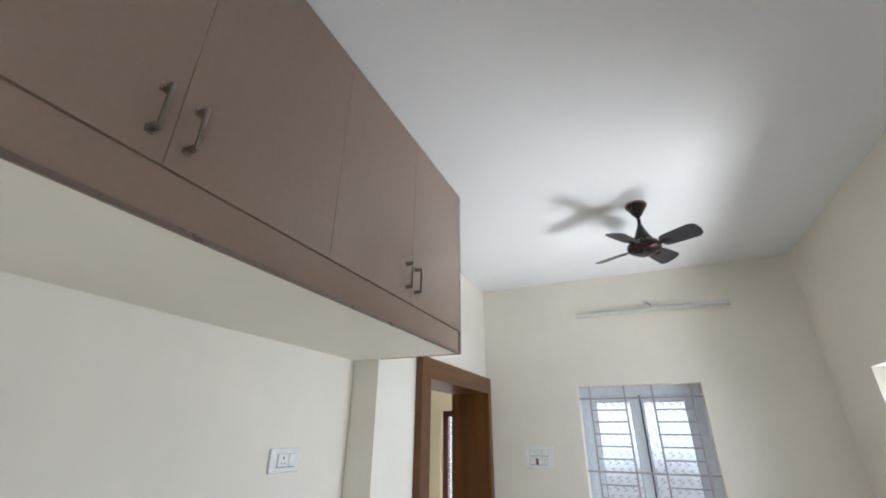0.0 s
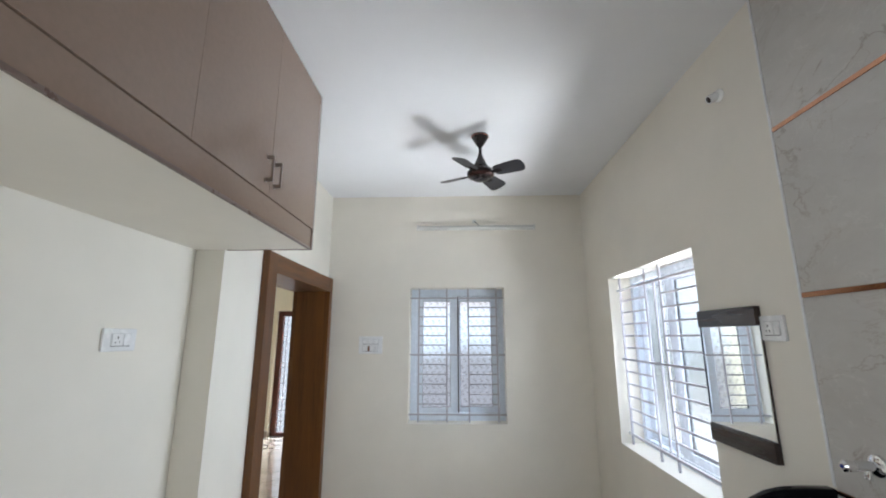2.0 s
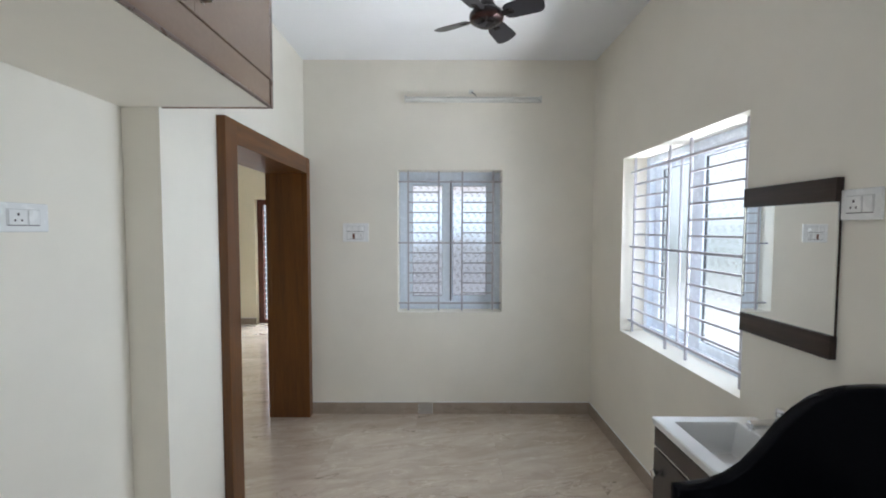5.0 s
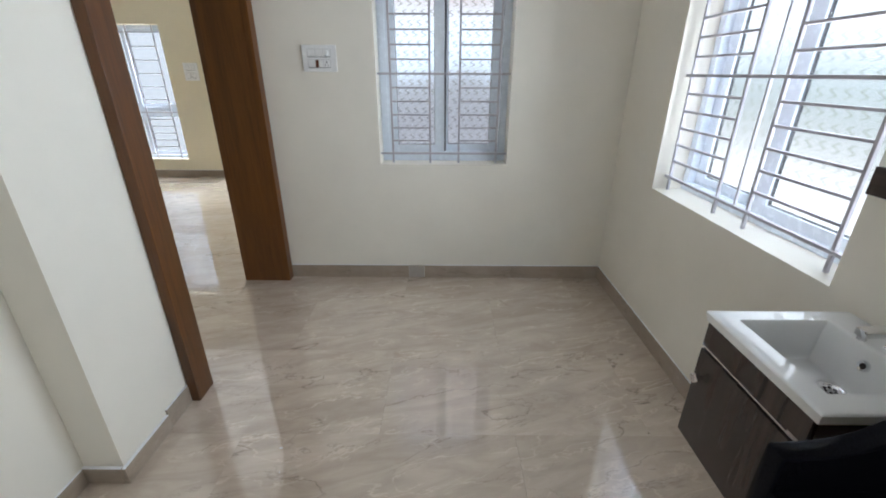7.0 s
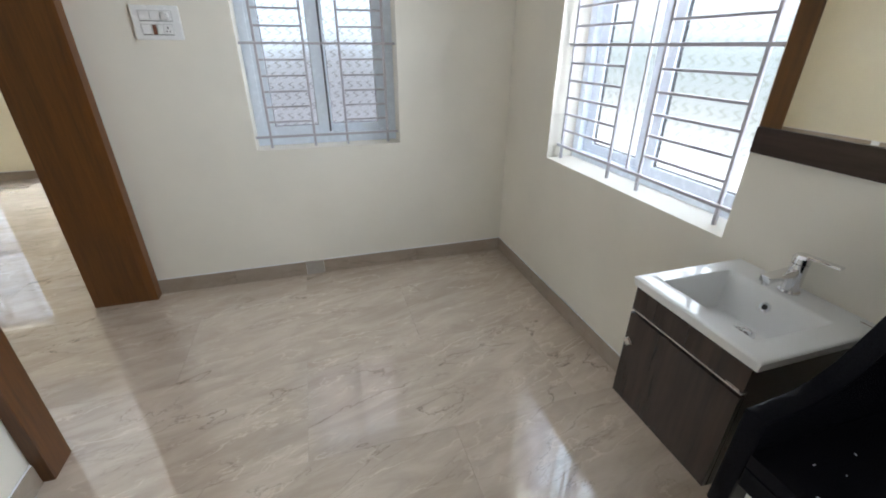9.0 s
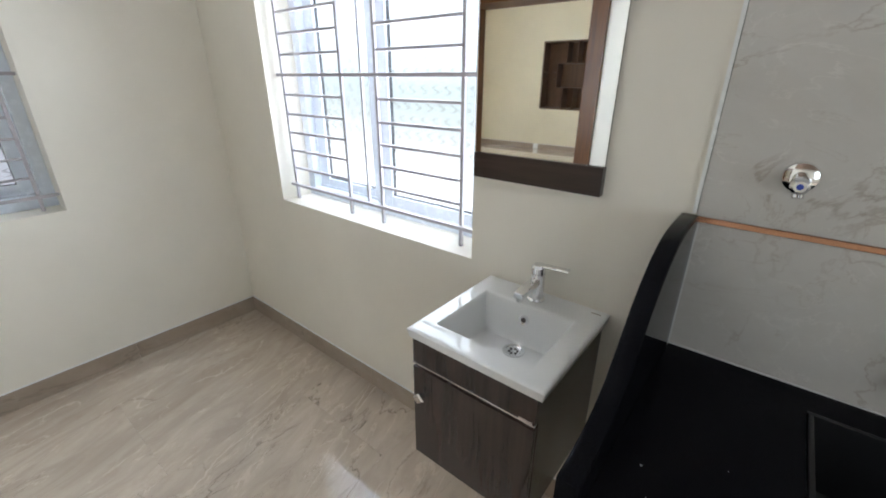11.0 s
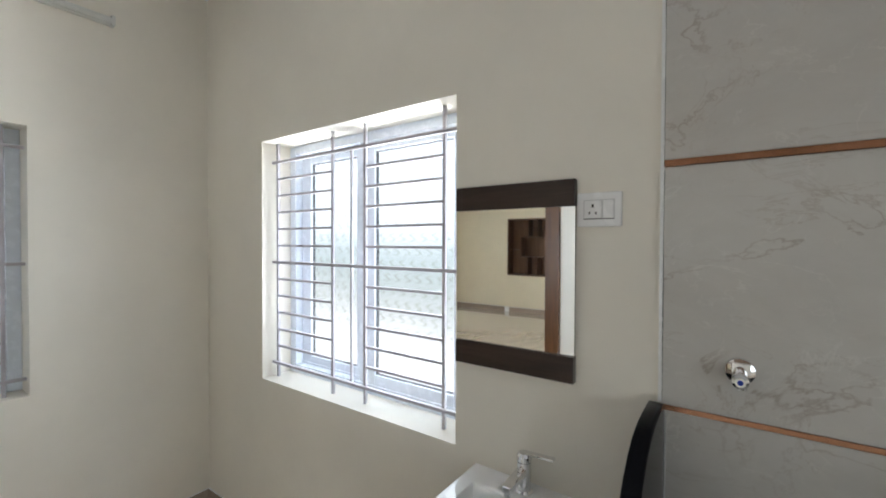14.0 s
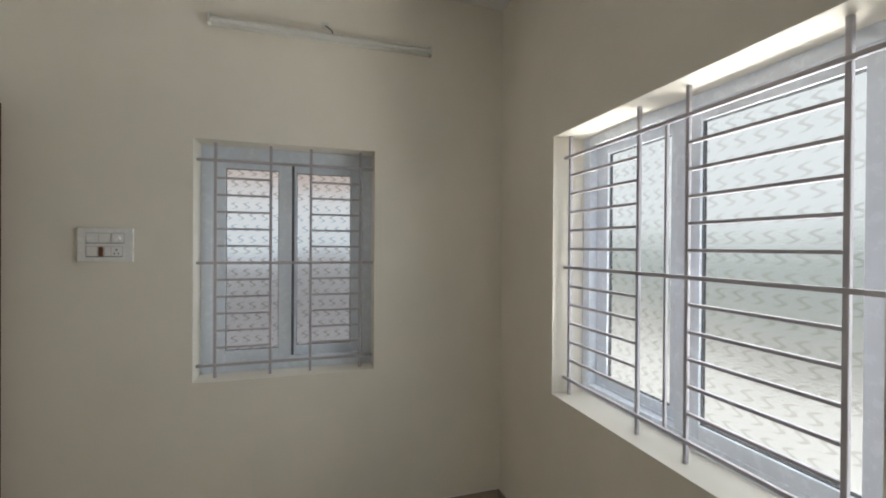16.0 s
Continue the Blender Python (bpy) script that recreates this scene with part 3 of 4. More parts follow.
def red_window():
    w = base("window_5", (RW[0], Y2 + 0.1, 0), "tall red-stained wooden window reaching the floor, with steel bars", "window", kind="structure")
    y0, y1 = Y2 + 0.09, Y2 + 0.17
    f = 0.09
    for x0, x1, z0, z1 in ((RW[0], RW[0] + f, 0, RW[3]), (RW[1] - f, RW[1], 0, RW[3]), (RW[0] + f, RW[1] - f, RW[3] - f, RW[3]), (RW[0] + f, RW[1] - f, 0, f * 0.6)):
        part("window_frame", boxed(x0, x1, y0, y1, z0, z1, bevel=0.004), REDWOOD, w, "red-stained wood")
    for x in (-2.70, -2.42, -2.24, -1.98):
        part("upright_bar", boxed(x - 0.005, x + 0.005, y0 + 0.01, y0 + 0.02, f * 0.6, RW[3] - f), BAR, w, "white painted bar")
    for k in range(1, 22):
        z = f * 0.6 + (RW[3] - f * 1.6) * k / 22
        part("level_bar", boxed(RW[0] + f, RW[1] - f, y0 + 0.021, y0 + 0.029, z - 0.004, z + 0.004), BAR, w, "white painted bar")
    p = part("pane", boxed(RW[0] + f, RW[1] - f, y0 + 0.05, y0 + 0.055, f * 0.6, RW[3] - f), GLASS_2, w, "frosted pane", smooth=False)
    p.visible_shadow = False


red_window()


# ---- doorway lining ----
def doorway():
    d = base("door_1", (XL, DO[0], 0), "open doorway lined with brown teak-veneer casing", "doorway", kind="structure")
    xf, xb = -0.887, -1.225
    part("jamb", boxed(xb, xf - 0.018, DO[0] - 0.02, DO[0] + 0.012, 0, DO[3]), TEAK_Z, d)
    part("jamb", boxed(xb, xf - 0.018, DO[1] - 0.012, DO[1] + 0.02, 0, DO[3]), TEAK_Z, d)
    part("head", boxed(xb, xf - 0.018, DO[0] + 0.012, DO[1] - 0.012, DO[3] - 0.02, DO[3] + 0.012), TEAK_Y, d)
    o0, o1, top = 2.435, 3.776, 2.165
    part("casing", boxed(XL + 0.001, xf, o0, DO[0] + 0.014, 0, top, bevel=0.003), TEAK_Z, d)
    part("casing", boxed(XL + 0.001, xf, DO[1] - 0.014, o1, 0, top, bevel=0.003), TEAK_Z, d)
    part("casing", boxed(XL + 0.001, xf - 0.001, DO[0] + 0.014, DO[1] - 0.014, DO[3] - 0.022, top - 0.001, bevel=0.003), TEAK_Y, d)
    part("casing", boxed(xb - 0.004, XW - 0.001, DO[0] - 0.11, DO[0] + 0.014, 0, top, bevel=0.003), TEAK_Z, d)
    part("casing", boxed(xb - 0.004, XW - 0.001, DO[1] - 0.014, DO[1] + 0.11, 0, top, bevel=0.003), TEAK_Z, d)
    part("casing", boxed(xb - 0.003, XW - 0.001, DO[0] + 0.014, DO[1] - 0.014, DO[3] - 0.022, top - 0.001, bevel=0.003), TEAK_Y, d)


doorway()


# ---- skirting ----
def skirting(runs, label):
    """Each run: x0, x1, y0, y1, height."""
    s = base("baseboard", (runs[0][0], runs[0][2], 0), label, "skirting", kind="structure")
    for x0, x1, y0, y1, h in runs:
        lng = max(x1 - x0, y1 - y0)
        n = max(1, round(lng / 0.6))
        for k in range(n):
            g = 0.0008
            if x1 - x0 > y1 - y0:
                b = boxed(x0 + lng * k / n + g, x0 + lng * (k + 1) / n - g, y0, y1, 0, h, bevel=0.002, seg=1)
            else:
                b = boxed(x0, x1, y0 + lng * k / n + g, y0 + lng * (k + 1) / n - g, 0, h, bevel=0.002, seg=1)
            part("skirting_tile", b, SKIRT, s)
        i = 0.003
        part("putty_bead", boxed(x0 + i, x1 - i, y0 + i, y1 - i, h, h + 0.004), CEIL, s, "thin white putty line", smooth=False)


T = 0.011
skirting([(XL + 0.04, 0.02, YF - T, YF, 0.10), (0.14, XR - T, YF - T, YF, 0.10), (XR - T, XR, 1.43, YF, 0.10), (XL, XL + T, 2.27, 2.434, 0.098), (XL, XL + T + 0.006, YC - T - 0.006, 2.27, 0.075), (XN, XL, YC - T - 0.006, YC, 0.075), (XN, XN + T, YB, YC - T - 0.006, 0.075)], "beige tile skirting along the painted walls")
skirting([(X2, RW[0], Y2 - T, Y2, 0.10), (X2, X2 + T, 0.2, Y2, 0.10), (XW - T, XW, 3.84, Y2, 0.10), (XW - T, XW, 0.2, 2.41, 0.10)], "beige tile skirting of the second room")
patch = tagged(mesh_ob("skirting_offcut", boxed(0.021, 0.139, YF - T - 0.001, YF, 0, 0.10, bevel=0.002), OFFCUT), "pale glossy tile offcut set in the skirting", "tile", kind="structure")

tagged(mesh_ob("skirting_offcut", boxed(X2, X2 + T + 0.002, 5.29, 5.40, 0, 0.105, bevel=0.002), PLASTIC), "white plug plate set in the skirting", "tile", kind="structure")


# ---- loft cabinet ----
def handle(parent, x, y, z):
    """A square bow handle on an upright face that looks along +x."""
    bm = bmesh.new()
    box(bm, x + 0.023, x + 0.030, y - 0.0045, y + 0.0045, z - 0.054, z + 0.054, 0.0015)
    for s in (-1, 1):
        box(bm, x - 0.001, x + 0.024, y - 0.006, y + 0.006, z + s * 0.048 - 0.006, z + s * 0.048 + 0.006, 0.0015)
        box(bm, x - 0.001, x + 0.003, y - 0.009, y + 0.009, z + s * 0.050 - 0.009, z + s * 0.050 + 0.009, 0.001)
    part("handle", bm, STEEL, parent, "brushed steel bow handle")


def loft():
    xf = -0.474
    c = base("loft_cabinet", (XN, 0, 2.09), "mauve-brown laminate loft cabinet fixed below the ceiling", "cabinet")
    part("body", boxed(XN + 0.002, xf - 0.024, YB + 0.01, 2.006, 2.104, H - 0.006), LAM, c)
    part("underside", boxed(XN + 0.002, xf - 0.012, YB + 0.01, 2.006, 2.078, 2.1), WALL, c, "cream painted underside board")
    part("edge_strip", boxed(xf - 0.012, xf - 0.004, YB + 0.01, 2.008, 2.075, 2.088, bevel=0.001), LAM_EDGE, c, "thin brown edge strip")
    part("rail", boxed(xf - 0.0235, xf - 0.006, YB + 0.01, 2.0075, 2.0885, 2.1865, bevel=0.001), LAM, c)
    part("end_panel", boxed(xf - 0.026, xf - 0.001, 2.008, 2.030, 2.078, H - 0.006, bevel=0.001), LAM_EDGE, c, "darker brown edge-banded end panel")
    part("end_panel", boxed(XL + 0.002, xf - 0.026, 2.0245, 2.030, 2.078, H - 0.006), LAM, c)
    seams = [-2.02, -1.52, -1.018, -0.516, -0.014, 0.488, 0.990, 1.492, 2.006]
    for k, (a, e) in enumerate(zip(seams, seams[1:])):
        d = part("door", boxed(xf - 0.022, xf, a + 0.0006, e - 0.0006, 2.188, H - 0.008, bevel=0.0015), LAM, c)
        y = e - 0.040 if k % 2 == 0 else a + 0.036
        handle(d, xf, y, 2.293)


loft()


# ---- ceiling fan ----
def fan():
    cx, cy = 0.453, 2.535
    f = base("ceiling_fan", (cx, cy, H), "small dark bronze ceiling fan with four blades, at rest", "fan")
    at = Matrix.Translation((cx, cy, 0))
    part("canopy", lathe([(0.0, H - 0.001), (0.058, H - 0.001), (0.060, H - 0.010), (0.054, H - 0.022), (0.030, H - 0.062), (0.014, H - 0.085), (0.0, H - 0.085)], 36, at), FANM, f)
    part("canopy_ring", lathe([(0.055, H - 0.016), (0.0608, H - 0.013), (0.0608, H - 0.010), (0.055, H - 0.007)], 36, at, False), ROSE, f, "coppery ring")
    part("down_rod", lathe([(0.0, 2.90), (0.0105, 2.90), (0.0105, 2.80), (0.0, 2.80)], 20, at), FANM, f)
    part("lower_cup", lathe([(0.0, 2.846), (0.012, 2.846), (0.018, 2.825), (0.040, 2.772), (0.058, 2.742), (0.058, 2.730), (0.0, 2.730)], 36, at), FANM, f)
    part("motor", lathe([(0.0, 2.736), (0.052, 2.736), (0.078, 2.727), (0.090, 2.712), (0.092, 2.700), (0.086, 2.684), (0.070, 2.672), (0.048, 2.664), (0.046, 2.657), (0.020, 2.652), (0.0, 2.652)], 44, at), FANM, f)
    part("motor_band", lathe([(0.070, 2.684), (0.0895, 2.690), (0.089, 2.686), (0.084, 2.680), (0.070, 2.672)], 44, at, False), COPPERY, f, "coppery band")
    for k in range(4):
        ang = radians(-31 + 90 * k)
        turn = at @ Matrix.Rotation(ang, 4, "Z") @ Matrix.Translation((0, 0, 2.700))
        out = [(0.100, -0.030), (0.112, -0.043), (0.135, -0.050), (0.20, -0.055), (0.268, -0.059)]
        arc = [(0.268 + 0.038 * math.sin(q), -0.022 - 0.037 * math.cos(q)) for q in [radians(v) for v in range(18, 91, 18)]] + [(0.310, 0.0)]
        top = [(x, -y) for x, y in reversed(out + arc[:-1])]
        bm = slab(out + arc + top, "z", -0.0012, 0.0012)
        bm.transform(turn @ Matrix.Rotation(radians(-17), 4, "X"))
        b = part("blade", bm, FANB, f, smooth=False)
        bm = bmesh.new()
        box(bm, 0.075, 0.150, -0.016, 0.016, -0.005, -0.0014, 0.001)
        for q in (-0.008, 0.008):
            box(bm, 0.128, 0.134, q - 0.003, q + 0.003, -0.0075, -0.005)
        bm.transform(turn @ Matrix.Rotation(radians(-17), 4, "X"))
        part("blade_bracket", bm, FANM, b)


fan()


# ---- tube light on the far wall ----
def tube_light():
    x0, x1, y, z = -0.09, 1.035, YF, 2.652
    t = base("tube_light", (0.47, y, z), "unlit slim white tube-light batten on the wall", "wall light")
    part("batten", boxed(x0, x1, y - 0.020, y - 0.001, z - 0.020, z + 0.024, bevel=0.003), TUBEM, t)
    bm = lathe([(0.0, x0 + 0.012), (0.016, x0 + 0.012), (0.016, x1 - 0.012), (0.0, x1 - 0.012)], 20, Matrix.Translation((0, y - 0.026, z)) @ Matrix.Rotation(radians(90), 4, "Y"))
    part("diffuser", bm, TUBEM, t)
    for x in (x0, x1 - 0.014):
        part("end_cap", boxed(x - 0.001, x + 0.015, y - 0.043, y - 0.0005, z - 0.022, z + 0.026, bevel=0.003), TUBEM, t)
    part("cable", tube([(0.50, y - 0.015, z + 0.022), (0.492, y - 0.014, z + 0.040), (0.475, y - 0.010, z + 0.055), (0.462, y - 0.004, z + 0.064), (0.458, y + 0.002, z + 0.066)], 0.003, 8), DARKP, t, "short black cable")
    part("wall_box", boxed(0.440, 0.476, y - 0.004, y - 0.0005, z + 0.050, z + 0.084, bevel=0.001), TUBEM, t)


tube_light()


# ---- switch plates ----
def plate(name, axis, wall_at, sign, a0, a1, z0, z1, rows, label):
    """A modular plate on a wall; sign: the way that the wall faces along its axis. rows: (z0, z1, [(kind, from, to)]) in parts of the plate."""
    p = base(name, (wall_at, (a0 + a1) / 2, z0) if axis == "x" else ((a0 + a1) / 2, wall_at, z0), label, "switch plate", "switch plates")

    def bx(d0, d1, u0, u1, v0, v1, bevel=0.002):
        lo, hi = sorted((wall_at + sign * d0, wall_at + sign * d1))
        return boxed(lo, hi, u0, u1, v0, v1, bevel=bevel) if axis == "x" else boxed(u0, u1, lo, hi, v0, v1, bevel=bevel)
    part("cover", bx(0.0005, 0.012, a0, a1, z0, z1, 0.004), PLASTIC, p)
    w, h = a1 - a0, z1 - z0
    for r0, r1, items in rows:
        us = [q for i in items for q in i[1:]]
        part("module_frame", bx(0.012, 0.0135, a0 + w * (min(us) - 0.02), a0 + w * (max(us) + 0.02), z0 + h * (r0 - 0.03), z0 + h * (r1 + 0.03), 0.0005), PLASTIC_G, p)
        for kind, u0, u1 in items:
            x0, x1 = a0 + w * u0, a0 + w * u1
            v0, v1 = z0 + h * r0, z0 + h * r1
            b = part("rocker" if kind == "rocker" else kind, bx(0.0136, 0.017, x0 + 0.0012, x1 - 0.0012, v0, v1, 0.0012), AMBER if kind == "indicator" else PLASTIC, p)
            part("shadow_gap", bx(0.0128, 0.0138, x0 - 0.0004, x1 + 0.0004, v0 - 0.0022, v0, 0), DARKP, b, "dark joint", smooth=False)
            cu, cv = (x0 + x1) / 2, (v0 + v1) / 2
            if kind == "socket":
                for du, dv, q in ((0, 0.2, 0.0042), (-0.18, -0.2, 0.0032), (0.18, -0.2, 0.0032)):
                    pu, pv = cu + du * (x1 - x0), cv + dv * (v1 - v0)
                    part("pin_hole", bx(0.0165, 0.0174, pu - q * 0.7, pu + q * 0.7, pv - q, pv + q, 0), DARKP, b, "dark socket hole", smooth=False)
            if kind == "regulator":
                d = 0.0165
                m = (Matrix.Translation((cu, wall_at + sign * 0.017, cv)) @ Matrix.Rotation(radians(90), 4, "X")) if axis == "y" else Matrix.Translation((wall_at + sign * 0.017, cu, cv)) @ Matrix.Rotation(radians(-90), 4, "Y")
                part("knob", lathe([(0, 0), (d, 0), (d, 0.004), (d * 0.82, 0.006), (d * 0.78, 0.017), (0, 0.018)], 28, m), PLASTIC, b)
    return p


plate("switch_board", "y", YF, -1, -0.615, -0.398, 1.476, 1.632, [(0.56, 0.83, [("rocker", 0.17, 0.385), ("rocker", 0.39, 0.60), ("regulator", 0.61, 0.83)]), (0.16, 0.44, [("rocker", 0.17, 0.36), ("indicator", 0.38, 0.47), ("rocker", 0.49, 0.60), ("socket", 0.61, 0.80)])], "white switch board with fan regulator and brown indicator")
plate("power_socket", "x", XR, -1, 1.484, 1.604, 1.613, 1.708, [(0.24, 0.76, [("rocker", 0.16, 0.40), ("socket", 0.42, 0.82)])], "white power socket with switch on the cream wall")
plate("power_socket", "x", XN, 1, 1.50, 1.667, 1.572, 1.662, [(0.24, 0.76, [("socket", 0.22, 0.56), ("rocker", 0.58, 0.80)])], "white power socket with switch below the loft cabinet")
plate("switch_board", "y", Y2, -1, -3.34, -3.14, 1.36, 1.59, [(0.60, 0.86, [("rocker", 0.2, 0.4), ("rocker", 0.42, 0.6), ("rocker", 0.62, 0.8)]), (0.16, 0.42, [("rocker", 0.2, 0.4), ("socket", 0.5, 0.8)])], "white switch board on the ivory wall")


# ---- lamp holders ----
def lamp_holder(at, axis_turn, label):
    f = base("lamp_holder", at, label, "lamp holder", "lamp holders")
    m = Matrix.Translation(at) @ axis_turn @ Matrix.Scale(0.8, 4)
    part("rose", lathe([(0, 0), (0.036, 0), (0.038, 0.010), (0.030, 0.020), (0, 0.020)], 32, m), PLASTIC, f)
    tilt = m @ Matrix.Translation((0, 0, 0.016)) @ Matrix.Rotation(radians(-28), 4, "Y")
    part("socket", lathe([(0, 0), (0.026, 0), (0.024, 0.030), (0.0235, 0.057), (0.0178, 0.057), (0.017, 0.030), (0, 0.030)], 32, tilt), PLASTIC, f)
    part("contact_plate", lathe([(0, 0.031), (0.0165, 0.031), (0.0175, 0.055), (0, 0.056)], 24, tilt), DARKP, f, "dark inside with bronze contacts")


lamp_holder((XR - 0.0005, 1.648, 2.70), Matrix.Rotation(radians(-90), 4, "Y"), "white angled lamp holder without a bulb on the wall")
lamp_holder((-3.30, Y2 - 0.0005, 2.68), Matrix.Rotation(radians(90), 4, "X"), "white angled lamp holder without a bulb, second room")


# ---- mirror ----
def wall_mirror():
    m = base("wall_mirror", (XR, 1.80, 1.166), "wall mirror between two dark wenge strips", "mirror")
    y0, y1 = 1.606, 2.006
    part("strip", boxed(1.462, XR - 0.0005, y0, y1, 1.673, 1.750, bevel=0.002), WENGE, m)
    part("strip", boxed(1.462, XR - 0.0005, y0, y1, 1.166, 1.243, bevel=0.002), WENGE, m)
    part("backing", boxed(1.478, XR - 0.0005, y0 + 0.003, y1 - 0.003, 1.243, 1.673), WENGE, m)
    bm = boxed(-0.002, 0.002, y0 + 0.001 - 1.806, y1 - 0.001 - 1.806, 1.2432, 1.6728)
    bm.transform(Matrix.Translation((1.4725, 1.806, 0)) @ Matrix.Rotation(radians(0.7), 4, "Z"))
    part("glass", bm, MIRROR, m, "clear silvered glass", smooth=False)


wall_mirror()


# ---- vanity ----
def vanity():
    x0, x1, y0, y1, zt = 1.072, XR - 0.001, 1.532, 1.941, 0.828
    v = base("vanity_unit", (1.28, 1.74, 0.385), "wall-hung vanity with wenge cabinet and white ceramic basin", "vanity")
    part("side_panel", boxed(1.092, XR - 0.001, 1.548, 1.566, 0.385, 0.796, bevel=0.001), WENGE_Z, v)
    part("side_panel", boxed(1.092, XR - 0.001, 1.907, 1.925, 0.385, 0.796, bevel=0.001), WENGE_Z, v)
    part("bottom_panel", boxed(1.092, XR - 0.001, 1.566, 1.907, 0.390, 0.406), WENGE, v)
    part("back_panel", boxed(XR - 0.016, XR - 0.002, 1.566, 1.907, 0.406, 0.70), WENGE, v)
    part("front_rail", boxed(1.078, 1.094, 1.548, 1.925, 0.7235, 0.796, bevel=0.001), WENGE_Z, v)
    part("grip_profile", boxed(1.0752, 1.092, 1.549, 1.925, 0.7185, 0.7232, bevel=0.001), CHROME, v, "bright metal grip profile")
    part("maker_mark", boxed(1.0772, 1.0785, 1.556, 1.592, 0.722, 0.727), STEEL, v, "small metal mark")
    part("gap_back", boxed(1.096, 1.104, 1.566, 1.907, 0.64, 0.724), DARKP, v, "dark gap over the door")
    d = part("door", boxed(1.077, 1.091, 1.549, 1.925, 0.385, 0.707, bevel=0.0015), WENGE_Z, v)
    bm = lathe([(0, 0), (0.009, 0), (0.009, 0.008), (0.019, 0.012), (0.019, 0.021), (0.014, 0.026), (0, 0.026)], 4, Matrix.Translation((1.076, 1.888, 0.622)) @ Matrix.Rotation(radians(-90), 4, "Y"))
    part("knob", bm, CHROME, d, "faceted chrome knob")
    # ceramic top with a sloping bowl
    bm = bmesh.new()
    nx, ny = 40, 40
    bx0, bx1, by0, by1 = 1.135, 1.388, 1.594, 1.890

    def height(x, y):
        dx, dy = min(x - bx0, bx1 - x), min(y - by0, by1 - y)
        s = min(dx / (0.030 if x < (bx0 + bx1) / 2 else 0.045), dy / 0.028)
        if s <= 0:
            lip = min(x - x0, y - y0, y1 - y)
            return zt - 0.004 * max(0, 1 - lip / 0.006) ** 2
        s = min(1, s)
        s = s * s * (3 - 2 * s)
        q = 1 - 0.10 * (((x - 1.30) / 0.25) ** 2 + ((y - 1.735) / 0.3) ** 2)
        return zt - 0.115 * s * q
    xs = sorted(set([x0 + (x1 - x0) * k / 24 for k in range(25)] + [bx0 + 0.003 * k for k in range(0, 12)] + [bx1 - 0.004 * k for k in range(0, 12)] + [x0 + 0.003, x0 + 0.006]))
    ys = sorted(set([y0 + (y1 - y0) * k / 26 for k in range(27)] + [by0 + 0.003 * k for k in range(0, 11)] + [by1 - 0.003 * k for k in range(0, 11)] + [y0 + 0.003, y0 + 0.006, y1 - 0.003, y1 - 0.006]))
    grid = [[bm.verts.new((x, y, height(x, y))) for y in ys] for x in xs]
    for i in range(len(xs) - 1):
        for j in range(len(ys) - 1):
            bm.faces.new((grid[i][j], grid[i + 1][j], grid[i + 1][j + 1], grid[i][j + 1]))
    rim = [e for e in bm.edges if len(e.link_faces) == 1]
    low = bmesh.ops.extrude_edge_only(bm, edges=rim)["geom"]
    for q in low:
        if isinstance(q, bmesh.types.BMVert):
            q.co.z = 0.797
            q.co.x = max(q.co.x, x0 + 0.006)
            q.co.y = min(max(q.co.y, y0 + 0.006), y1 - 0.006)
    bmesh.ops.recalc_face_normals(bm, faces=bm.faces)
    b = part("basin", bm, CERAMIC, v, "white glazed ceramic basin top")
    part("drain", lathe([(0, 0.7135), (0.020, 0.7135), (0.024, 0.7165), (0.031, 0.7175), (0.032, 0.714), (0.032, 0.708), (0, 0.708)], 32, Matrix.Translation((1.303, 1.735, 0.0))), CHROME, b, "chrome drain")
    bm = bmesh.new()
    for k in range(6):
        c = Matrix.Translation((1.303 + 0.012 * math.cos(k * 1.047), 1.735 + 0.012 * math.sin(k * 1.047), 0.7140))
        bmesh.ops.create_cone(bm, cap_ends=True, segments=10, radius1=0.004, radius2=0.004, depth=0.0016, matrix=c)
    part("drain_hole", bm, DARKP, b, "dark drain openings", smooth=False)
    ov = Matrix.Translation((1.3685, 1.742, 0.785)) @ Matrix.Rotation(radians(-75), 4, "Y")
    part("overflow", lathe([(0.0082, 0.004), (0.0140, 0.005), (0.0152, 0.001), (0.0152, -0.006), (0.009, -0.006), (0.0082, 0.004)], 24, ov, False), CHROME, b, "chrome overflow ring")
    part("overflow_hole", lathe([(0, 0.0028), (0.0082, 0.0028), (0.0082, -0.004), (0, -0.004)], 20, ov), DARKP, b, "dark hole")
    part("maker_mark", boxed(1.462, 1.466, 1.552, 1.580, zt - 0.0005, zt + 0.0006), STEEL, b, "small grey mark")


vanity()


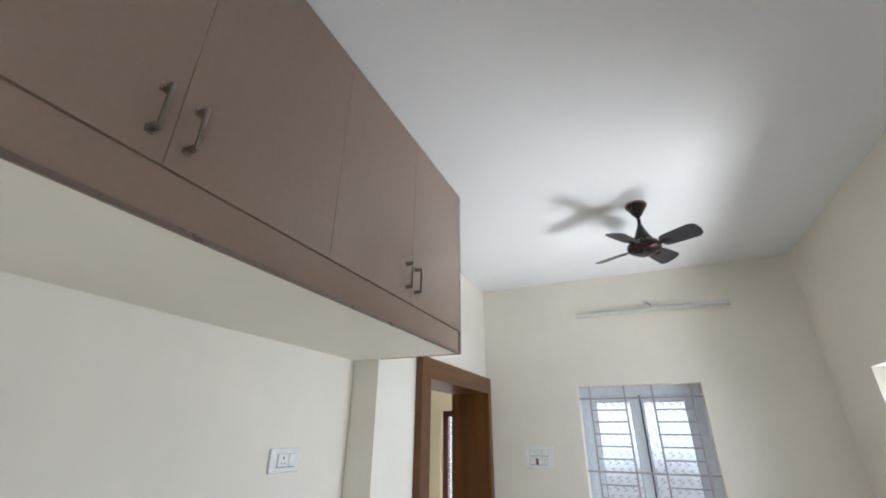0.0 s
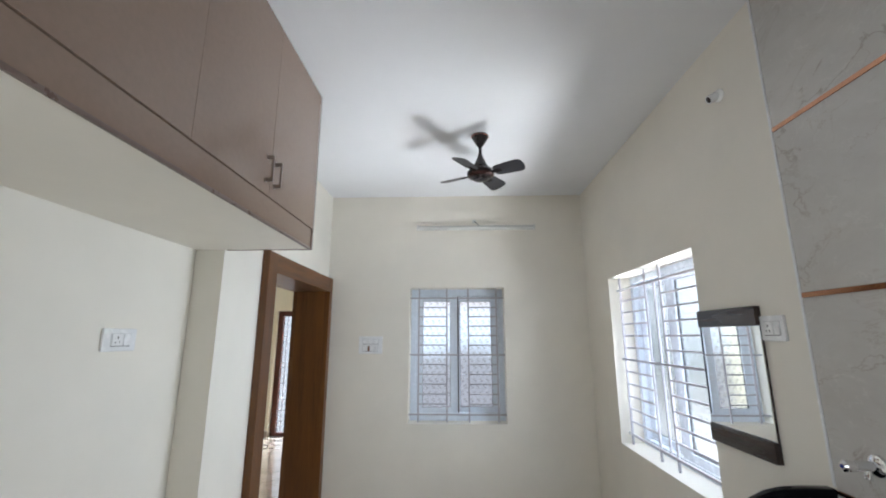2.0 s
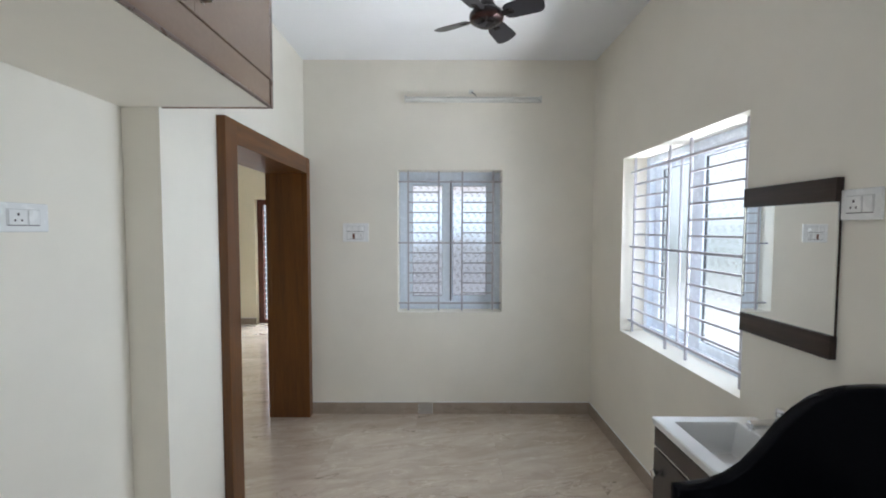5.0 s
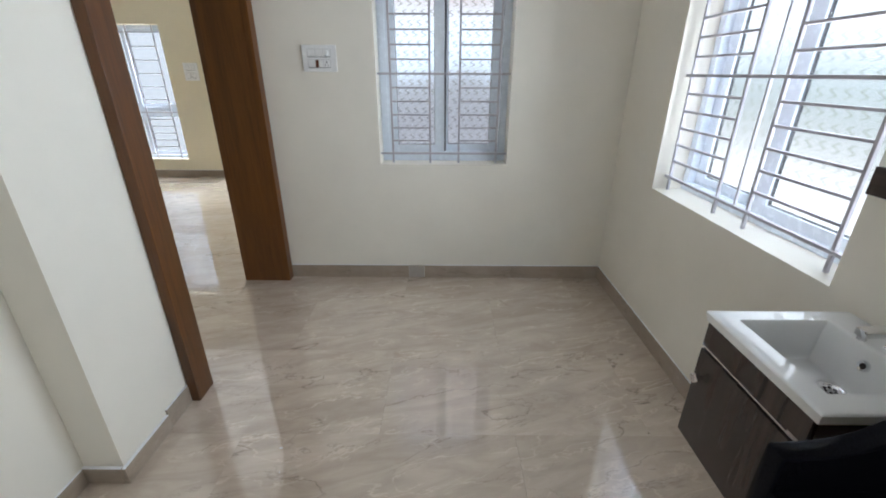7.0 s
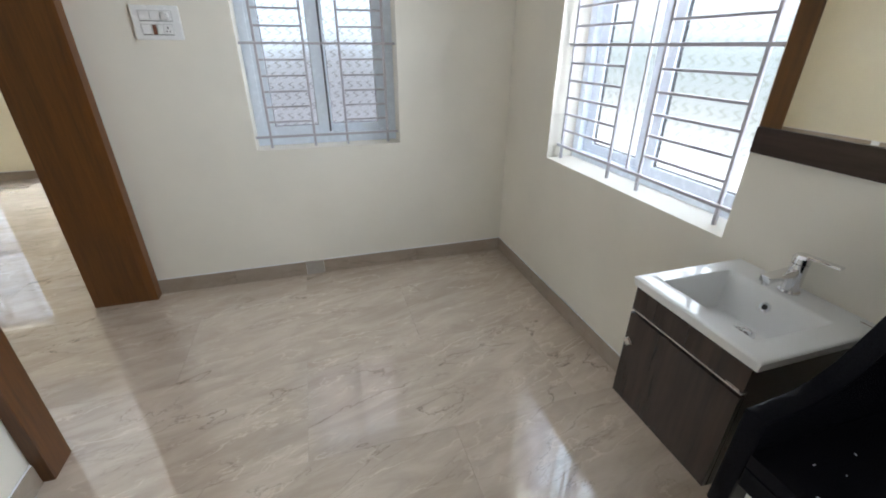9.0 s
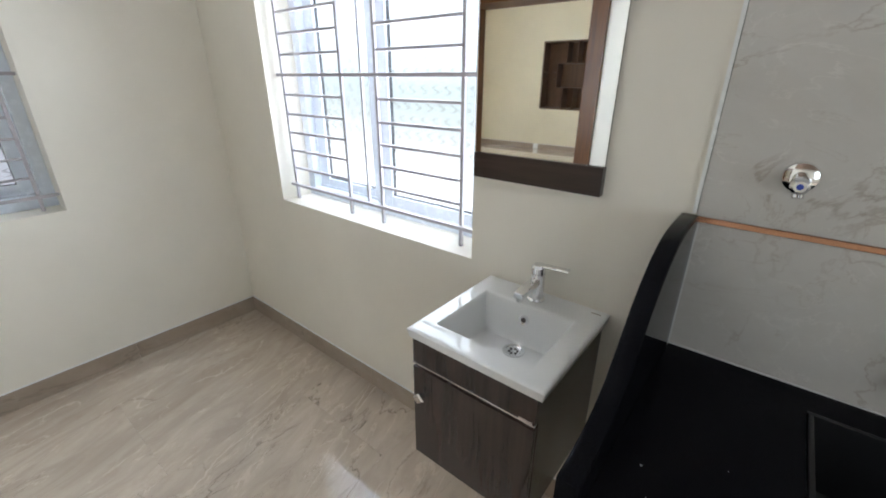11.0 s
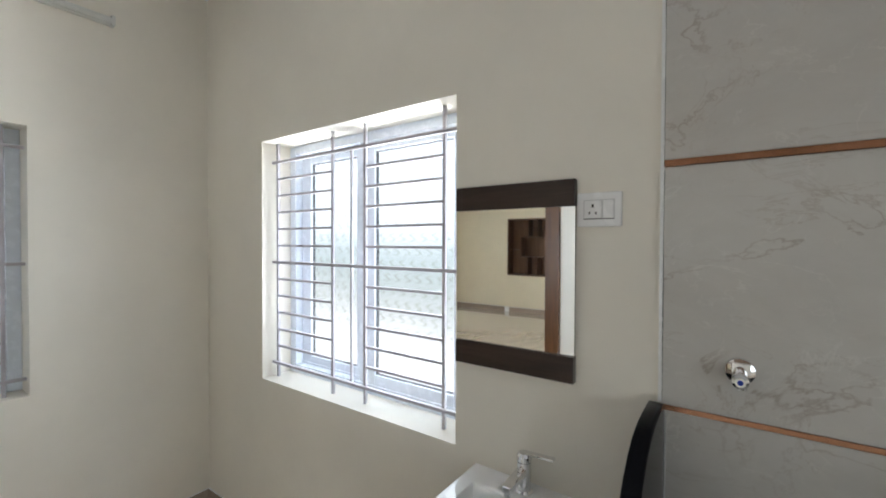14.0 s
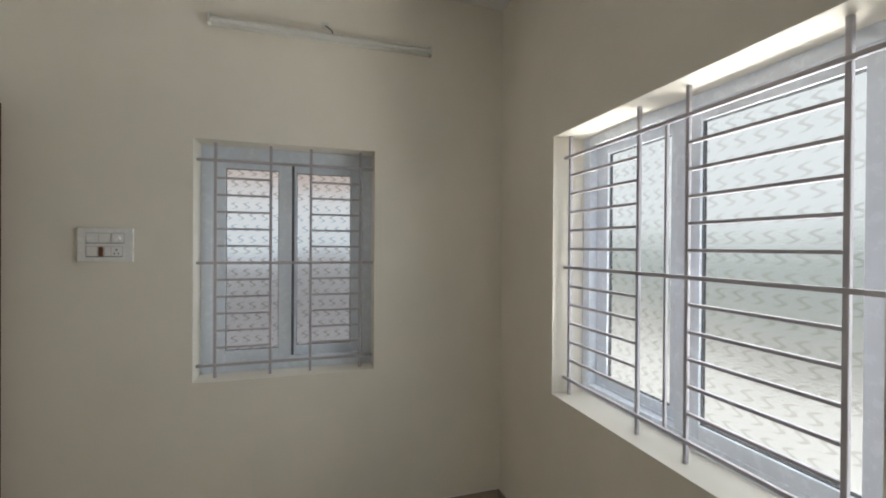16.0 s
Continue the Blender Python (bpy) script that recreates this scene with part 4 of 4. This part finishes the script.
def basin_tap():
    cx, cy, z = 1.436, 1.742, 0.828
    t = base("basin_tap", (cx, cy, z), "chrome single-lever tap standing on the basin", "tap")
    at = Matrix.Translation((cx, cy, z))
    part("body", lathe([(0, 0), (0.027, 0), (0.027, 0.004), (0.022, 0.008), (0.021, 0.090), (0.0, 0.090)], 32, at), CHROME, t)
    bm = bmesh.new()
    box(bm, 0.0, 0.115, -0.015, 0.015, -0.011, 0.011, 0.006, 3)
    bm.transform(at @ Matrix.Translation((-0.005, 0, 0.066)) @ Matrix.Rotation(radians(180), 4, "Z") @ Matrix.Rotation(radians(4), 4, "Y"))
    part("spout", bm, CHROME, t)
    part("aerator", lathe([(0, 0), (0.010, 0), (0.010, 0.012), (0, 0.012)], 20, Matrix.Translation((cx - 0.108, cy, z + 0.040))), CHROME, t)
    part("cap", lathe([(0, 0.092), (0.022, 0.092), (0.022, 0.108), (0.016, 0.116), (0, 0.118)], 32, at), CHROME, t)
    bm = boxed(-0.011, 0.011, -0.092, 0.010, -0.0035, 0.0035, bevel=0.003)
    bm.transform(at @ Matrix.Translation((0.004, 0, 0.114)) @ Matrix.Rotation(radians(-3), 4, "X"))
    part("lever", bm, CHROME, t)


basin_tap()


# ---- kitchen counter ----
def partition():
    prof = [(0.856, 0.640), (0.856, 0.886), (0.90, 0.889), (0.95, 0.896), (1.0, 0.914), (1.045, 0.945), (1.09, 0.995), (1.137, 1.055), (1.18, 1.096), (1.225, 1.128), (1.272, 1.149), (1.32, 1.159), (1.38, 1.163), (1.476, 1.163), (1.476, 0.640)]
    p = base("counter_partition", (1.17, 1.40, 0), "curved black granite side panel closing the kitchen counter", "partition")
    part("granite_panel", slab(prof, "y", 1.377, 1.415, 0.006), GRANITE, p)
    part("plaster_support", boxed(0.885, 1.476, 1.379, 1.411, 0.0, 0.640), WALL, p, "white plastered support below")


partition()


def counter():
    c = base("kitchen_counter", (1.17, 0, 0), "black granite kitchen counter with a black sink let in", "counter")
    zt, th = 0.810, 0.03
    sx0, sx1, sy0, sy1 = 0.985, 1.395, 0.36, 1.092
    x0, x1, y0, y1 = 0.858, XT - 0.001, YB + 0.001, 1.376
    for a in ((x0, sx0, y0, y1), (sx1, x1, y0, y1), (sx0, sx1, y0, sy0), (sx0, sx1, sy1, y1)):
        part("worktop", boxed(*a, zt - th, zt), GRANITE, c, smooth=False)
    part("front_band", boxed(x0 - 0.004, x0 + 0.016, y0, y1, zt - 0.075, zt - th, bevel=0.004), GRANITE, c)
    part("support_wall", boxed(0.90, 0.98, y0, y1, 0.0, zt - th - 0.001), WALL, c, "white plastered front below the worktop")
    bm = bmesh.new()
    r = 0.012
    box(bm, sx0 + 0.002, sx0 + r, sy0, sy1, 0.62, zt + 0.003, 0.003)
    box(bm, sx1 - r, sx1 - 0.002, sy0, sy1, 0.62, zt + 0.003, 0.003)
    box(bm, sx0 + r, sx1 - r, sy0 + 0.002, sy0 + r, 0.62, zt + 0.003, 0.003)
    box(bm, sx0 + r, sx1 - r, sy1 - r, sy1 - 0.002, 0.62, zt + 0.003, 0.003)
    box(bm, sx0 + r, sx1 - r, sy0 + r, sy1 - r, 0.62, 0.632)
    s = part("sink", bm, SINK, c, "matt black quartz sink")
    part("drain", lathe([(0, 0.633), (0.040, 0.633), (0.045, 0.636), (0.045, 0.628), (0, 0.628)], 32, Matrix.Translation((1.19, 0.73, 0))), CHROME, s, "chrome drain")


counter()


def sink_tap():
    y, z = 0.902, 0.922
    t = base("sink_tap", (XT, y, z), "wall-mounted chrome sink tap with a black swan-neck hose", "tap")
    turn = Matrix.Translation((XT - 0.0005, y, z)) @ Matrix.Rotation(radians(-90), 4, "Y")
    part("flange", lathe([(0, 0), (0.030, 0), (0.029, 0.006), (0.018, 0.014), (0, 0.014)], 32, turn), CHROME, t)
    part("body", lathe([(0, 0.010), (0.015, 0.010), (0.017, 0.030), (0.017, 0.070), (0.012, 0.078), (0, 0.080)], 28, turn), CHROME, t)
    part("riser", lathe([(0, -0.018), (0.015, -0.018), (0.017, 0.0), (0.015, 0.030), (0.012, 0.040), (0.012, 0.085), (0, 0.085)], 28, Matrix.Translation((XT - 0.052, y, z))), CHROME, t)
    hose = []
    for k in range(0, 25):
        a = math.pi * k / 24
        hose.append((XT - 0.052 - 0.050 * (1 - math.cos(a)), y - 0.034 * (1 - math.cos(a)), z + 0.140 + 0.082 * math.sin(a)))
    pts = [(XT - 0.052, y, z + 0.080), (XT - 0.052, y, z + 0.115)] + hose + [(XT - 0.154, y - 0.070, z + 0.10), (XT - 0.157, y - 0.073, z + 0.03)]
    part("hose", tube(pts, 0.0115, 24), BLACK, t, "black ribbed flexible hose")
    part("spray_head", lathe([(0, -0.02), (0.013, -0.02), (0.015, 0.0), (0.013, 0.04), (0, 0.04)], 24, Matrix.Translation((XT - 0.157, y - 0.073, z))), CHROME, t)
    oval = [(0.016 * math.sin(q) , 0.022 * (1 if math.cos(q) > 0 else -1) + 0.016 * math.cos(q)) for q in [2 * math.pi * (k + 0.5) / 24 for k in range(24)]]
    for nm, grow, z0, z1, mt, lb in (("lever", 0.90, -0.002, 0.007, BLACK, "black oval lever"), ("lever_rim", 1.0, -0.007, 0.001, CHROME, "chrome rim")):
        bm = slab([(p * grow, q * grow) for p, q in oval], "z", z0, z1, 0.0015)
        bm.transform(Matrix.Translation((XT - 0.078, y + 0.006, z - 0.020)) @ Matrix.Rotation(radians(-40), 4, "Y"))
        part(nm, bm, mt, t, lb)


sink_tap()


def wall_tap():
    y, z = 1.223, 1.272
    t = base("wall_tap", (XT, y, z), "short chrome bib tap on the marble tiles", "tap")
    turn = Matrix.Translation((XT - 0.0005, y, z)) @ Matrix.Rotation(radians(-90), 4, "Y")
    part("flange", lathe([(0, 0), (0.031, 0), (0.029, 0.008), (0.016, 0.014), (0, 0.014)], 32, turn), CHROME, t)
    part("body", lathe([(0, 0.010), (0.013, 0.010), (0.014, 0.05), (0.015, 0.072), (0, 0.074)], 28, turn), CHROME, t)
    part("handle", lathe([(0, 0.070), (0.014, 0.071), (0.0165, 0.078), (0.0155, 0.098), (0.010, 0.104), (0, 0.104)], 24, turn), CHROME, t)
    part("blue_mark", lathe([(0, 0.1035), (0.0055, 0.1035), (0.0055, 0.1052), (0, 0.1052)], 16, turn), BLUE, t, "blue dot")
    sp = [(XT - 0.035, y, z - 0.006), (XT - 0.037, y - 0.002, z - 0.022), (XT - 0.042, y - 0.004, z - 0.034)]
    part("spout", tube(sp, 0.010, 22), CHROME, t)


wall_tap()


# ---- builder's crumbs ----
def crumbs(name, spots, z, label, material):
    bm = bmesh.new()
    for k, (x, y, r) in enumerate(spots):
        m = Matrix.Translation((x, y, z + r * 0.35)) @ Matrix.Rotation(1.3 * k, 4, "Z") @ Matrix.Diagonal((r * 1.6, r * 0.8, r * 0.5, 1))
        bmesh.ops.create_icosphere(bm, subdivisions=1, radius=1.0, matrix=m)
    tagged(mesh_ob(name, bm, material), label, "debris", kind="stuff")


crumbs("plaster_crumb", [(0.943, 1.330, 0.002), (1.035, 1.324, 0.0018), (0.888, 1.287, 0.002), (0.975, 1.30, 0.0012), (1.12, 1.20, 0.001)], 0.81, "white plaster crumbs lying on the black counter", REVEAL)
crumbs("paper_scrap", [(-0.395, 2.164, 0.005), (-0.36, 2.05, 0.002)], 0.0, "small white scrap lying on the tiled floor", REVEAL)


# ---- shelf niche of the second room ----
def niche():
    y0, y1, z0, z1 = NI
    n = base("wall_shelf", (X2, (y0 + y1) / 2, z0), "walnut shelf unit let into the ivory wall, empty", "shelf")
    d = 0.26
    part("back", boxed(X2 - d, X2 - d + 0.012, y0 + 0.002, y1 - 0.002, z0 + 0.002, z1 - 0.002), WALNUT, n)
    f = 0.03
    for a in ((y0 + 0.002, y0 + f, z0 + 0.002, z1 - 0.002), (y1 - f, y1 - 0.002, z0 + 0.002, z1 - 0.002), (y0 + f, y1 - f, z0 + 0.002, z0 + f), (y0 + f, y1 - f, z1 - f, z1 - 0.002)):
        part("frame_board", boxed(X2 - d + 0.012, X2 + 0.012, *a, bevel=0.002), WALNUT, n)
    back, front = X2 - d + 0.012, X2 + 0.004
    for a, e, z in ((4.45, 5.02, 1.71), (4.45, 5.02, 1.25), (5.02, 5.31, 1.55), (5.02, 5.31, 1.41), (4.18, 4.45, 1.48)):
        part("shelf", boxed(back, front, a, e, z - 0.009, z + 0.009), WALNUT, n)
    for y, z, e in ((5.02, 1.241, 1.719), (4.45, 1.241, 1.719), (4.84, 1.719, 2.09), (4.62, 1.719, 2.09), (4.86, 0.86, 1.241), (4.64, 0.86, 1.241)):
        part("divider", boxed(back, front - 0.002, y - 0.009, y + 0.009, z, e), WALNUT, n)


niche()

# ---- kitchen wall tiles with metal strips ----
kt = base("wall_tiling", (XT, 0, 0.81), "pale veined marble-look kitchen tiles with rose-gold strips", "wall tiles", kind="structure")
ROWS_Z = [(0.812, 1.1445), (1.158, 1.760), (1.778, 2.379), (2.397, H - 0.001)]
for z0, z1 in ROWS_Z:
    y = 1.384
    while y > KE[1] + 0.01:
        e = max(KE[1] + 0.001, y - 1.2)
        part("tile", boxed(XT, XR - 0.0005, e + 0.0006, y - 0.0006, z0 + 0.0006, z1 - 0.0006, bevel=0.001, seg=1), KTILE, kt)
        y = e
for z0, z1 in ((1.1445, 1.158), (1.760, 1.778), (2.379, 2.397)):
    part("metal_strip", boxed(XT - 0.0015, XR - 0.0005, KE[1] + 0.002, 1.384, z0 + 0.0005, z1 - 0.0005, bevel=0.001, seg=1), COPPER, kt, "polished rose-gold strip")
part("edge_bead", boxed(XT - 0.003, XR - 0.0005, 1.3845, 1.3925, 1.165, H - 0.001), PLASTIC, kt, "thin white edge bead")
part("sealant_bead", boxed(XT - 0.004, XT - 0.0005, 1.3735, 1.3768, 0.811, 1.143), PLASTIC_G, kt, "pale sealant line")
part("sealant_bead", boxed(XT - 0.004, XT - 0.0005, KE[1], 1.373, 0.8105, 0.8135), PLASTIC_G, kt, "pale sealant line")

# ---- floor tiles ----
TW, TD = 1.2, 0.6
tile_mesh = {}
xs = [0.012 + TW * k for k in range(-6, 2)]
ys = [2.242 + TD * k for k in range(-8, 9)]
for xa in xs:
    for row, ya in enumerate(ys):
        xb = xa + (TW / 2 if row % 2 else 0.0)
        x0, x1 = max(xb, X2), min(xb + TW, XR)
        y0, y1 = max(ya, YB), min(ya + TD, Y2)
        if y1 <= 0.1:
            x0 = max(x0, XW)
        if x0 > XW + 0.2 and y0 > YF + 0.01:
            continue
        if x1 - x0 < 0.02 or y1 - y0 < 0.02:
            continue
        key = (round(x1 - x0, 3), round(y1 - y0, 3))
        if key not in tile_mesh:
            bm = boxed(0.0004, key[0] - 0.0004, 0.0004, key[1] - 0.0004, -0.010, 0.0)
            me = bpy.data.meshes.new("floor_tile")
            bm.to_mesh(me)
            bm.free()
            me.materials.append(FLOOR)
            tile_mesh[key] = me
        ob = new("floor_tile", tile_mesh[key])
        ob.parent = floor
        ob.location = (x0, y0, 0)
